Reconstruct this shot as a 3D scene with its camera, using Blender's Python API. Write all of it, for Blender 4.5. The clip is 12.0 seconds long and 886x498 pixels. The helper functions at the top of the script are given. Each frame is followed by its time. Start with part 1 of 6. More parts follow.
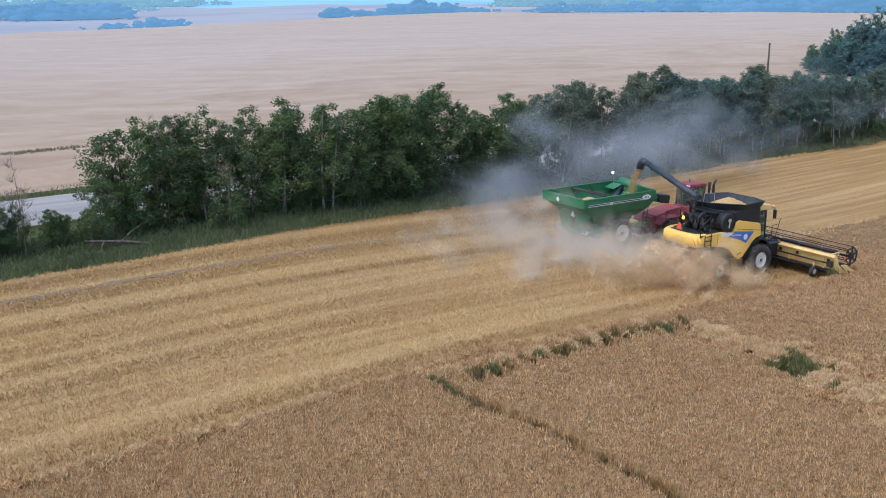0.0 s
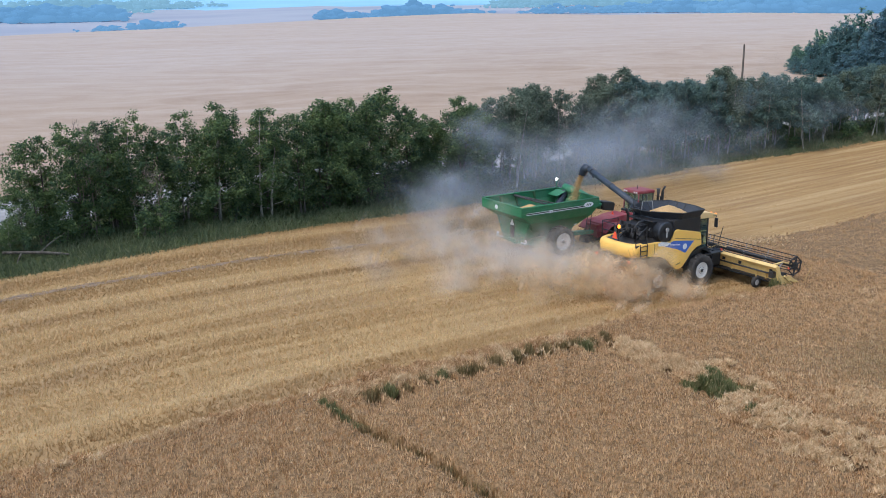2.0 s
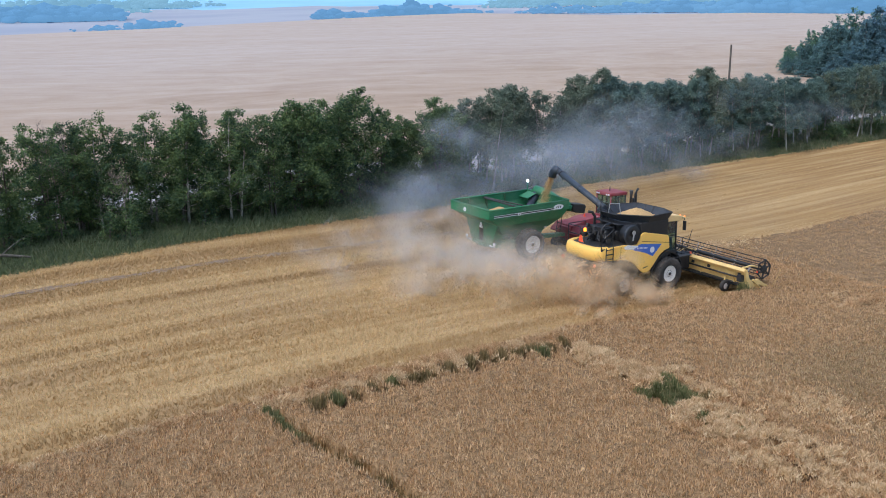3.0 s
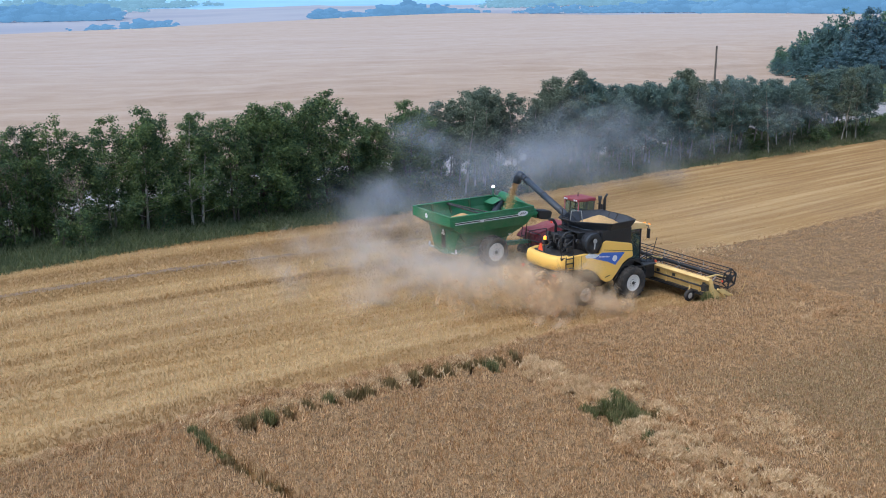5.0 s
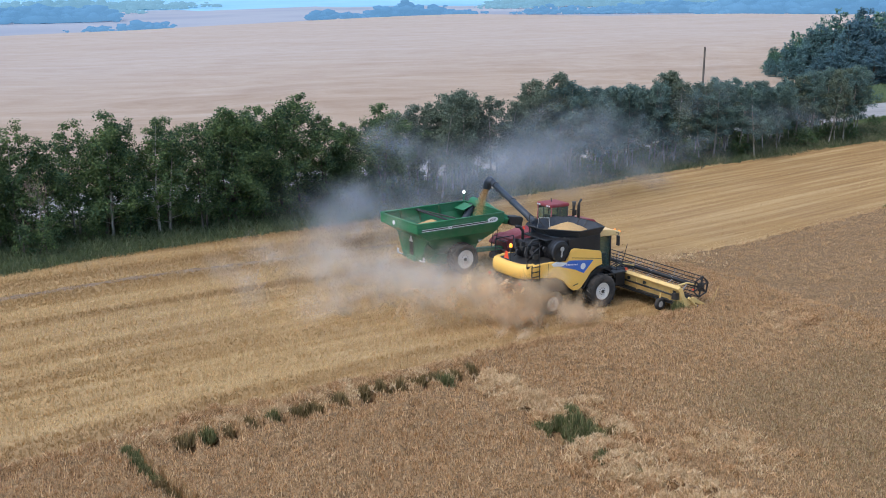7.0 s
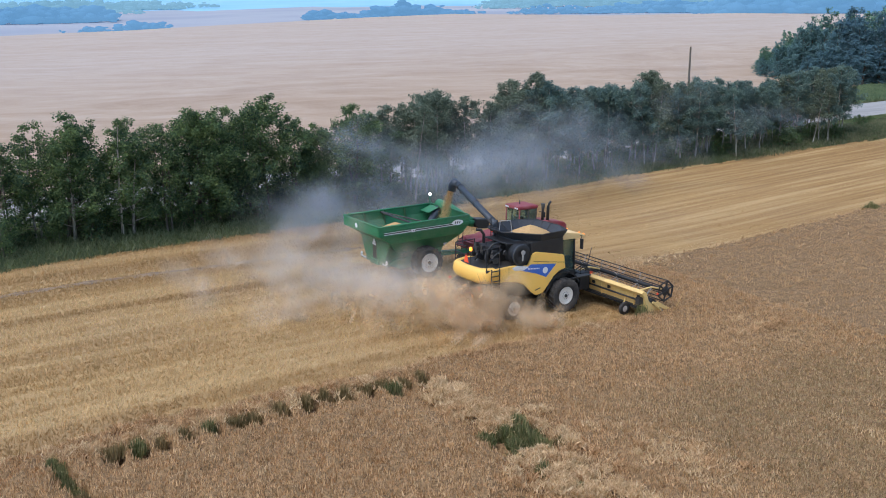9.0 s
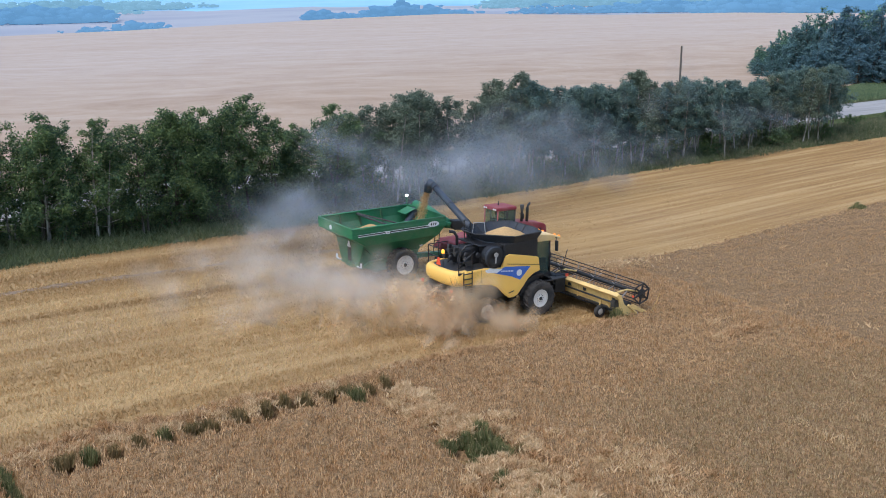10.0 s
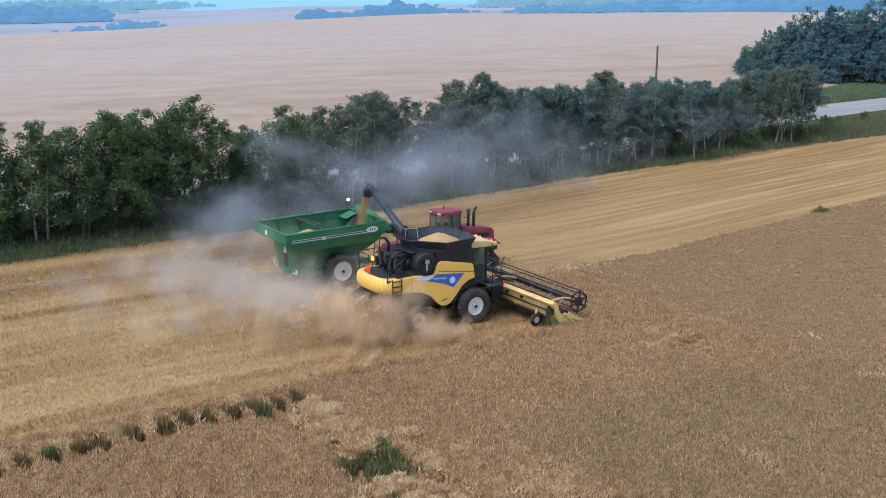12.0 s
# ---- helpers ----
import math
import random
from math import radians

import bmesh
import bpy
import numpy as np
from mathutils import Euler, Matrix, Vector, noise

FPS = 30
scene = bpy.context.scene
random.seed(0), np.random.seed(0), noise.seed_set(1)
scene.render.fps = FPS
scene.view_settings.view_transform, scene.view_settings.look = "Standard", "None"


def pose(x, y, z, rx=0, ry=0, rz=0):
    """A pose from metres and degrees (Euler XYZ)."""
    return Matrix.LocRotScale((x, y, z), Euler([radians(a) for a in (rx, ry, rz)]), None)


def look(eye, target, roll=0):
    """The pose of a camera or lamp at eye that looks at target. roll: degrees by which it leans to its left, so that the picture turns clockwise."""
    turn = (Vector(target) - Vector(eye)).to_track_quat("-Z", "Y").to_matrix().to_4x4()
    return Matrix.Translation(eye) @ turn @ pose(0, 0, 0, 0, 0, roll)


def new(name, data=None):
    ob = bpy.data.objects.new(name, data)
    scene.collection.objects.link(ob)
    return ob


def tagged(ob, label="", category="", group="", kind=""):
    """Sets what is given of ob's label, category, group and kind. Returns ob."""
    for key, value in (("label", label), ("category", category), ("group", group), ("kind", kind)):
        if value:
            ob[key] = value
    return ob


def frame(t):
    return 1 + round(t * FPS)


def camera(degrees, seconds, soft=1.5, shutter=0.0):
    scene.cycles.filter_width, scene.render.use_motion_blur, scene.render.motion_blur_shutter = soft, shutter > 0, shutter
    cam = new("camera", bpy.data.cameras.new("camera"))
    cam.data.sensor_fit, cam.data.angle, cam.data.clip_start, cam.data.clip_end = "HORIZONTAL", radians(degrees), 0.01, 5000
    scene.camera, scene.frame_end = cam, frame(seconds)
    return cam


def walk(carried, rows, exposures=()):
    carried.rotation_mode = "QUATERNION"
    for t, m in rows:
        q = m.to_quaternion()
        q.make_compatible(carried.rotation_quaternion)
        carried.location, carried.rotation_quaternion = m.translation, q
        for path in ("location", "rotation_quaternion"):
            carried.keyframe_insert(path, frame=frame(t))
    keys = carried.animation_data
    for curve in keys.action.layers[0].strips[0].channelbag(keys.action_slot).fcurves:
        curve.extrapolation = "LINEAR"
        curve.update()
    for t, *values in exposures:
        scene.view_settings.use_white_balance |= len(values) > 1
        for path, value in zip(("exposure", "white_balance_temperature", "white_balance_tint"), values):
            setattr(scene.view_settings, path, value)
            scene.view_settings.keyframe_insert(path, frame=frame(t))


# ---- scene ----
cam = camera(47.07, 12.0, 0.95)
METRES, EYE, TILT, LEAN, TURN = 18.0, 15.3, -14.3, 0.0, -33.2
ROWS = [
    (0.0, 0.0000, 0.0000, 0.0000, -0.000, 0.000, 0.000),
    (0.5, 0.0520, 0.0383, 0.0090, -0.007, 0.020, 0.050),
    (1.0, 0.1078, 0.0715, 0.0172, -0.026, 0.046, 0.090),
    (1.5, 0.1647, 0.1000, 0.0233, -0.052, 0.059, 0.120),
    (2.0, 0.2210, 0.1239, 0.0288, -0.078, 0.078, 0.150),
    (2.5, 0.2769, 0.1439, 0.0333, -0.111, 0.065, 0.150),
    (3.0, 0.3273, 0.1631, 0.0386, -0.137, 0.072, 0.120),
    (5.0, 0.4526, 0.2464, 0.0648, -0.216, 0.052, 0.070),
    (5.5, 0.4768, 0.2672, 0.0709, -0.209, 0.072, 0.100),
    (6.0, 0.5030, 0.2856, 0.0768, -0.222, 0.085, 0.140),
    (6.5, 0.5297, 0.3026, 0.0815, -0.229, 0.091, 0.140),
    (7.0, 0.5568, 0.3189, 0.0854, -0.235, 0.104, 0.170),
    (9.0, 0.6705, 0.3786, 0.0957, -0.294, 0.104, 0.250),
    (9.5, 0.7078, 0.3987, 0.0993, -0.287, 0.111, 0.280),
    (10.0, 0.7489, 0.4189, 0.1021, -0.281, 0.098, 0.320),
    (10.5, 0.7919, 0.4396, 0.1054, -0.300, 0.091, 0.330),
    (11.0, 0.8374, 0.4596, 0.1102, -0.327, 0.078, 0.320),
    (11.5, 0.8851, 0.4796, 0.1155, -0.346, 0.059, 0.340),
    (12.0, 0.9334, 0.4993, 0.1214, -0.385, 0.059, 0.330),
]
walk(cam, [(t, pose(0, 0, EYE, TILT, LEAN, TURN) @ pose(METRES * x, METRES * y, METRES * z, 90 + pitch, roll, yaw)) for t, x, y, z, yaw, pitch, roll in ROWS], [(0.0, 0.67, 6310, 10), (12.0, 0.67, 6310, 10)])

# ---- world and sun ----
SUN_ELEV, SUN_AZ = 58.0, 262.0
world = bpy.data.worlds.new("overcast_sky")
scene.world = world
world.use_nodes = True
wn = world.node_tree
wn.nodes.clear()
sky = wn.nodes.new("ShaderNodeTexSky")
sky.sky_type = "NISHITA"
sky.sun_disc = False
sky.sun_elevation = radians(SUN_ELEV)
sky.sun_rotation = radians(SUN_AZ)
sky.air_density = 1.3
sky.dust_density = 1.6
sky.ozone_density = 1.75
bg = wn.nodes.new("ShaderNodeBackground")
bg.inputs["Strength"].default_value = 0.14
wout = wn.nodes.new("ShaderNodeOutputWorld")
wn.links.new(sky.outputs["Color"], bg.inputs["Color"])
wn.links.new(bg.outputs["Background"], wout.inputs["Surface"])

sun_data = bpy.data.lights.new("sun", "SUN")
sun_data.energy = 1.15
sun_data.angle = radians(35)
sun_data.color = (1.0, 0.972, 0.955)
sun_ob = new("sun", sun_data)
az = radians(SUN_AZ)
sun_dir = Vector((math.sin(az) * math.cos(radians(SUN_ELEV)), math.cos(az) * math.cos(radians(SUN_ELEV)), math.sin(radians(SUN_ELEV))))
sun_ob.matrix_world = look(sun_dir * 100, (0, 0, 0))
scene.cycles.transparent_max_bounces = 64  # light passes through many veils of dust

rng = np.random.default_rng(7)


# ---- helpers for nodes ----
def material(name, rough=0.7, metal=0.0, spec=0.3):
    m = bpy.data.materials.new(name)
    m.use_nodes = True
    nt = m.node_tree
    b = nt.nodes["Principled BSDF"]
    b.inputs["Roughness"].default_value = rough
    b.inputs["Metallic"].default_value = metal
    b.inputs["Specular IOR Level"].default_value = spec
    return m, nt, b


def coords(nt, space="Object", scale=(1, 1, 1), turn=0.0):
    mp = nt.nodes.new("ShaderNodeMapping")
    mp.inputs["Scale"].default_value = scale
    mp.inputs["Rotation"].default_value = (0, 0, turn)
    if space == "World":
        g = nt.nodes.new("ShaderNodeNewGeometry")
        nt.links.new(g.outputs["Position"], mp.inputs["Vector"])
    else:
        tc = nt.nodes.new("ShaderNodeTexCoord")
        nt.links.new(tc.outputs["Object"], mp.inputs["Vector"])
    return mp.outputs["Vector"]


def row_coords(nt, along, over):
    """World coordinates turned along the drilled rows, stretched along them."""
    a, b = nt.nodes.new("ShaderNodeMapping"), nt.nodes.new("ShaderNodeMapping")
    a.inputs["Rotation"].default_value = (0, 0, -0.085)
    b.inputs["Scale"].default_value = (along, over, 1)
    g = nt.nodes.new("ShaderNodeNewGeometry")
    nt.links.new(g.outputs["Position"], a.inputs["Vector"])
    nt.links.new(a.outputs["Vector"], b.inputs["Vector"])
    return b.outputs["Vector"]


def noise_tex(nt, vec, scale, detail=4.0, rough=0.55):
    n = nt.nodes.new("ShaderNodeTexNoise")
    n.inputs["Scale"].default_value = scale
    n.inputs["Detail"].default_value = detail
    n.inputs["Roughness"].default_value = rough
    nt.links.new(vec, n.inputs["Vector"])
    return n.outputs["Fac"]


def ramp(nt, fac, stops):
    r = nt.nodes.new("ShaderNodeValToRGB")
    e = r.color_ramp.elements
    e[0].position, e[0].color = stops[0][0], (*stops[0][1], 1)
    e[1].position, e[1].color = stops[-1][0], (*stops[-1][1], 1)
    for p, c in stops[1:-1]:
        k = e.new(p)
        k.color = (*c, 1)
    nt.links.new(fac, r.inputs["Fac"])
    return r.outputs["Color"]


def mix(nt, a, b, fac, mode="MIX"):
    m = nt.nodes.new("ShaderNodeMix")
    m.data_type, m.blend_type = "RGBA", mode
    for sock, v in ((m.inputs["Factor"], fac), (m.inputs["A"], a), (m.inputs["B"], b)):
        if isinstance(v, (int, float)):
            sock.default_value = v
        elif isinstance(v, tuple):
            sock.default_value = (*v, 1)
        else:
            nt.links.new(v, sock)
    return m.outputs["Result"]


def bump(nt, bsdf, height, strength=0.3, distance=0.02):
    n = nt.nodes.new("ShaderNodeBump")
    n.inputs["Strength"].default_value = strength
    n.inputs["Distance"].default_value = distance
    nt.links.new(height, n.inputs["Height"])
    nt.links.new(n.outputs["Normal"], bsdf.inputs["Normal"])


def island(nt):
    return nt.nodes.new("ShaderNodeNewGeometry").outputs["Random Per Island"]


# ---- materials of the land ----
def mat_stubble():
    m, nt, b = material("stubble_soil", 0.95, 0, 0.1)
    swath = noise_tex(nt, row_coords(nt, 0.012, 1), 0.5, 4, 0.55)
    line = noise_tex(nt, row_coords(nt, 0.035, 1), 1.7, 4, 0.6)
    fine = noise_tex(nt, row_coords(nt, 0.6, 1.6), 4.5, 6, 0.7)
    patch = noise_tex(nt, coords(nt, "World"), 0.12, 3)
    # soil tones kept below the straw's, with its shade painted in
    c0 = ramp(nt, swath, [(0.38, (0.27, 0.16, 0.07)), (0.5, (0.41, 0.265, 0.125)), (0.6, (0.57, 0.40, 0.205))])
    c1 = ramp(nt, line, [(0.34, (0.29, 0.175, 0.08)), (0.5, (0.42, 0.275, 0.13)), (0.64, (0.56, 0.40, 0.205))])
    c2 = ramp(nt, fine, [(0.3, (0.19, 0.115, 0.052)), (0.55, (0.36, 0.235, 0.11)), (0.75, (0.50, 0.36, 0.19))])
    c3 = ramp(nt, patch, [(0.35, (0.43, 0.30, 0.18)), (0.65, (0.53, 0.335, 0.135))])
    c = mix(nt, mix(nt, mix(nt, c0, c1, 0.45), c2, 0.35), c3, 0.25)
    sep = nt.nodes.new("ShaderNodeSeparateXYZ")
    nt.links.new(coords(nt, "World"), sep.inputs["Vector"])
    worn = nt.nodes.new("ShaderNodeMapRange")
    worn.inputs["From Min"].default_value, worn.inputs["From Max"].default_value = 35.0, 95.0
    worn.inputs["To Max"].default_value = 0.75
    nt.links.new(sep.outputs["X"], worn.inputs["Value"])
    brown = mix(nt, ramp(nt, line, [(0.36, (0.25, 0.135, 0.05)), (0.5, (0.37, 0.215, 0.082)), (0.62, (0.50, 0.335, 0.155))]), c2, 0.25)
    nt.links.new(mix(nt, c, brown, worn.outputs["Result"]), b.inputs["Base Color"])
    bump(nt, b, fine, 0.5, 0.06)
    return m


def mat_verge():
    m, nt, b = material("verge_soil", 0.95, 0, 0.1)
    n = noise_tex(nt, coords(nt, "World"), 0.6, 5, 0.65)
    c = ramp(nt, n, [(0.3, (0.035, 0.05, 0.018)), (0.55, (0.07, 0.085, 0.03)), (0.75, (0.14, 0.13, 0.06))])
    nt.links.new(c, b.inputs["Base Color"])
    bump(nt, b, n, 0.6, 0.2)
    return m


def mat_far_field():
    m, nt, b = material("far_ripe_field", 0.95, 0, 0.1)
    a = noise_tex(nt, coords(nt, "World", (1, 4.5, 1), radians(-33)), 0.012, 5, 0.6)
    g = noise_tex(nt, coords(nt, "World"), 1.1, 6, 0.75)
    w = nt.nodes.new("ShaderNodeTexNoise")
    w.inputs["Scale"].default_value, w.inputs["Detail"].default_value, w.inputs["Distortion"].default_value = 0.035, 9, 1.5
    w.inputs["Roughness"].default_value = 0.72
    nt.links.new(coords(nt, "World", (0.9, 2.0, 1), radians(38)), w.inputs["Vector"])
    s = w.outputs["Fac"]
    c1 = ramp(nt, a, [(0.3, (0.44, 0.325, 0.245)), (0.5, (0.50, 0.41, 0.35)), (0.7, (0.56, 0.49, 0.45))])
    c2 = ramp(nt, s, [(0.3, (0.32, 0.215, 0.145)), (0.5, (0.43, 0.35, 0.295)), (0.7, (0.535, 0.47, 0.43))])
    c3 = ramp(nt, g, [(0.3, (0.36, 0.265, 0.20)), (0.7, (0.54, 0.45, 0.385))])
    k = noise_tex(nt, coords(nt, "World", (1, 1.5, 1), radians(20)), 0.16, 7, 0.7)
    c4 = ramp(nt, k, [(0.36, (0.28, 0.18, 0.11)), (0.5, (0.43, 0.34, 0.27)), (0.64, (0.53, 0.46, 0.40))])
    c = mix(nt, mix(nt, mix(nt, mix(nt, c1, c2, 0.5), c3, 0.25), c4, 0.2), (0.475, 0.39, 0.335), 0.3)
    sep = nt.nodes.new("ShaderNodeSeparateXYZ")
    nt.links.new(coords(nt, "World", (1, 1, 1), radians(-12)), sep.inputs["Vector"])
    # ripe: warm share close by; farther out painted haze pales the field
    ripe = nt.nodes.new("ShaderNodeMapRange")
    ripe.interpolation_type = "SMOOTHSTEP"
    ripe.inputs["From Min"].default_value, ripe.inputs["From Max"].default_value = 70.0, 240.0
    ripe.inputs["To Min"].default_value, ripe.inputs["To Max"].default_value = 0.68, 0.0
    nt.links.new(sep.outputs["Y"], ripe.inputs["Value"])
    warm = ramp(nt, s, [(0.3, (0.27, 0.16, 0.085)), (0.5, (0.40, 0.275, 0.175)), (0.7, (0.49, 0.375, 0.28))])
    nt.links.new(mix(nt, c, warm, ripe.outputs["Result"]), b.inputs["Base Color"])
    bump(nt, b, g, 0.5, 0.3)
    return m


# haze as a blue or pale tint in the colour; glow emits it too
def mat_haze_tint(name, dark, light, scale=0.02, glow=0.0):
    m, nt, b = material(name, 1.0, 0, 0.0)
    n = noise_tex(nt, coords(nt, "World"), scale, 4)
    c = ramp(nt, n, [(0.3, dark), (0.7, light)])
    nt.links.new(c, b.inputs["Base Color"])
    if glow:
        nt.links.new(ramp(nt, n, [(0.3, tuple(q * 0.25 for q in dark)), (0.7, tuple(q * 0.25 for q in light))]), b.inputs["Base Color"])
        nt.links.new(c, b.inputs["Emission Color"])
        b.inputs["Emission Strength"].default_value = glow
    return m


def mat_gravel():
    m, nt, b = material("pale_gravel", 0.95, 0, 0.1)
    n = noise_tex(nt, coords(nt, "World"), 6, 5, 0.7)
    w = noise_tex(nt, coords(nt, "World", (0.1, 1.6, 1), radians(-5)), 0.8, 3)
    c = mix(nt, ramp(nt, n, [(0.3, (0.25, 0.24, 0.232)), (0.7, (0.39, 0.375, 0.36))]), ramp(nt, w, [(0.35, (0.26, 0.25, 0.245)), (0.65, (0.42, 0.405, 0.39))]), 0.5)
    nt.links.new(c, b.inputs["Base Color"])
    bump(nt, b, n, 0.4, 0.03)
    return m


def mat_blades(name, stops, patch_stops, patch_scale, blend=0.4, trans=0.25, stretch=1.0):
    m, nt, b = material(name, 0.8, 0, 0.15)
    patch = noise_tex(nt, row_coords(nt, stretch, 1) if stretch < 1 else coords(nt, "World"), patch_scale, 4)
    c = mix(nt, ramp(nt, island(nt), stops), ramp(nt, patch, patch_stops), blend)
    nt.links.new(c, b.inputs["Base Color"])
    if trans:
        t = nt.nodes.new("ShaderNodeBsdfTranslucent")
        nt.links.new(c, t.inputs["Color"])
        mx = nt.nodes.new("ShaderNodeMixShader")
        mx.inputs["Fac"].default_value = trans
        nt.links.new(b.outputs["BSDF"], mx.inputs[1])
        nt.links.new(t.outputs["BSDF"], mx.inputs[2])
        nt.links.new(mx.outputs["Shader"], nt.nodes["Material Output"].inputs["Surface"])
    return m


def mat_bark(name, a, c_, scale=3.0):
    m, nt, b = material(name, 0.9, 0, 0.1)
    n = noise_tex(nt, coords(nt, "Object", (1, 1, 0.35)), scale, 5, 0.7)
    nt.links.new(ramp(nt, n, [(0.35, a), (0.6, c_)]), b.inputs["Base Color"])
    bump(nt, b, n, 0.5, 0.03)
    return m


M_STUBBLE, M_VERGE, M_FAR = mat_stubble(), mat_verge(), mat_far_field()
# haze over the distant land is painted into these two ground colours
M_PALE = mat_haze_tint("hazy_pale_farmland", (0.30, 0.33, 0.39), (0.41, 0.42, 0.455), 0.003)
M_BLUE = mat_haze_tint("hazy_blue_distance", (0.22, 0.45, 0.62), (0.34, 0.58, 0.72), 0.002)
M_ROAD = mat_gravel()
# crop bed coloured dark to paint in the shade between the ears
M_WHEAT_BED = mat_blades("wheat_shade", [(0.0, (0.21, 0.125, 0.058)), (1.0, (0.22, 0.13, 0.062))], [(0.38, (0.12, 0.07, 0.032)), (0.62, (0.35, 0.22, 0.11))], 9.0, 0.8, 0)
M_WHEAT = mat_blades("ripe_wheat", [(0.0, (0.22, 0.12, 0.05)), (0.4, (0.56, 0.345, 0.175)), (1.0, (0.96, 0.70, 0.43))], [(0.35, (0.47, 0.27, 0.12)), (0.65, (0.63, 0.41, 0.215))], 0.22, 0.35)
M_WHEAT_GREEN = mat_blades("late_olive_wheat", [(0.0, (0.18, 0.12, 0.053)), (0.45, (0.41, 0.285, 0.15)), (1.0, (0.74, 0.565, 0.35))], [(0.35, (0.35, 0.24, 0.115)), (0.65, (0.48, 0.34, 0.185))], 0.18, 0.3)
M_WHEAT_FAR = mat_blades("ripe_wheat_beyond", [(0.0, (0.38, 0.235, 0.115)), (0.5, (0.56, 0.36, 0.195)), (1.0, (0.74, 0.525, 0.31))], [(0.35, (0.48, 0.29, 0.14)), (0.65, (0.62, 0.41, 0.22))], 0.14, 0.4)
M_STRAW_BROWN = mat_blades("weathered_brown_straw", [(0.0, (0.33, 0.20, 0.09)), (0.5, (0.43, 0.27, 0.12)), (1.0, (0.55, 0.375, 0.185))], [(0.40, (0.38, 0.225, 0.10)), (0.5, (0.45, 0.285, 0.13)), (0.58, (0.60, 0.42, 0.22))], 0.8, 0.6, 0.25, 0.02)
M_WHEAT_PALE = mat_blades("lodged_pale_wheat", [(0.0, (0.36, 0.225, 0.10)), (0.45, (0.72, 0.50, 0.285)), (1.0, (0.97, 0.78, 0.53))], [(0.35, (0.56, 0.37, 0.18)), (0.65, (0.77, 0.58, 0.34))], 0.9, 0.35)
M_STRAW = mat_blades("cut_straw", [(0.0, (0.38, 0.24, 0.11)), (0.5, (0.55, 0.37, 0.175)), (1.0, (0.74, 0.56, 0.32))], [(0.40, (0.36, 0.22, 0.095)), (0.5, (0.53, 0.35, 0.16)), (0.58, (0.74, 0.55, 0.30))], 0.5, 0.65, 0.25, 0.02)
M_GRASS = mat_blades("verge_grass", [(0.0, (0.075, 0.10, 0.055)), (0.6, (0.135, 0.165, 0.09)), (1.0, (0.26, 0.26, 0.16))], [(0.35, (0.08, 0.115, 0.05)), (0.65, (0.18, 0.20, 0.095))], 0.25)
M_LUSH = mat_blades("roadside_green_grass", [(0.0, (0.10, 0.15, 0.08)), (0.6, (0.17, 0.235, 0.12)), (1.0, (0.28, 0.32, 0.17))], [(0.35, (0.11, 0.16, 0.09)), (0.65, (0.22, 0.27, 0.14))], 0.1)
# lighter grass colour, mostly for the farther verge
M_PALEGRASS = mat_blades("pale_verge_grass", [(0.0, (0.10, 0.115, 0.06)), (0.6, (0.19, 0.195, 0.11)), (1.0, (0.33, 0.30, 0.19))], [(0.35, (0.12, 0.135, 0.07)), (0.65, (0.25, 0.235, 0.14))], 0.25)
M_DRYSTRIP = mat_blades("rough_dry_grass", [(0.0, (0.17, 0.15, 0.09)), (1.0, (0.36, 0.29, 0.19))], [(0.35, (0.20, 0.17, 0.10)), (0.65, (0.33, 0.27, 0.17))], 0.25)
M_WEED = mat_blades("weed_green", [(0.0, (0.10, 0.115, 0.045)), (0.45, (0.20, 0.21, 0.085)), (0.7, (0.34, 0.30, 0.14)), (1.0, (0.60, 0.46, 0.25))], [(0.35, (0.075, 0.095, 0.04)), (0.65, (0.19, 0.195, 0.08))], 2.5)
M_BROWNWEED = mat_blades("browned_weed", [(0.0, (0.13, 0.10, 0.04)), (0.5, (0.26, 0.19, 0.085)), (1.0, (0.56, 0.39, 0.20))], [(0.35, (0.16, 0.13, 0.055)), (0.65, (0.34, 0.24, 0.115))], 1.5)
M_LEAF = mat_blades("poplar_leaves", [(0.0, (0.035, 0.065, 0.048)), (0.5, (0.085, 0.14, 0.065)), (0.8, (0.17, 0.24, 0.085)), (1.0, (0.29, 0.35, 0.125))], [(0.3, (0.035, 0.072, 0.062)), (0.5, (0.09, 0.145, 0.065)), (0.7, (0.18, 0.25, 0.088))], 0.55, 0.5, 0.35)
# haze over the farther row is put into these bluer and greyer leaves
M_LEAF_BLUE = mat_blades("hazed_poplar_leaves", [(0.0, (0.09, 0.15, 0.155)), (0.55, (0.145, 0.22, 0.20)), (1.0, (0.24, 0.31, 0.235))], [(0.3, (0.09, 0.16, 0.175)), (0.7, (0.21, 0.295, 0.215))], 0.5, 0.45, 0.4)
M_LEAF_GREY = mat_blades("greyed_poplar_leaves", [(0.0, (0.08, 0.115, 0.095)), (0.6, (0.15, 0.19, 0.145)), (1.0, (0.28, 0.315, 0.22))], [(0.3, (0.085, 0.12, 0.095)), (0.7, (0.19, 0.225, 0.145))], 0.35, 0.45, 0.25)


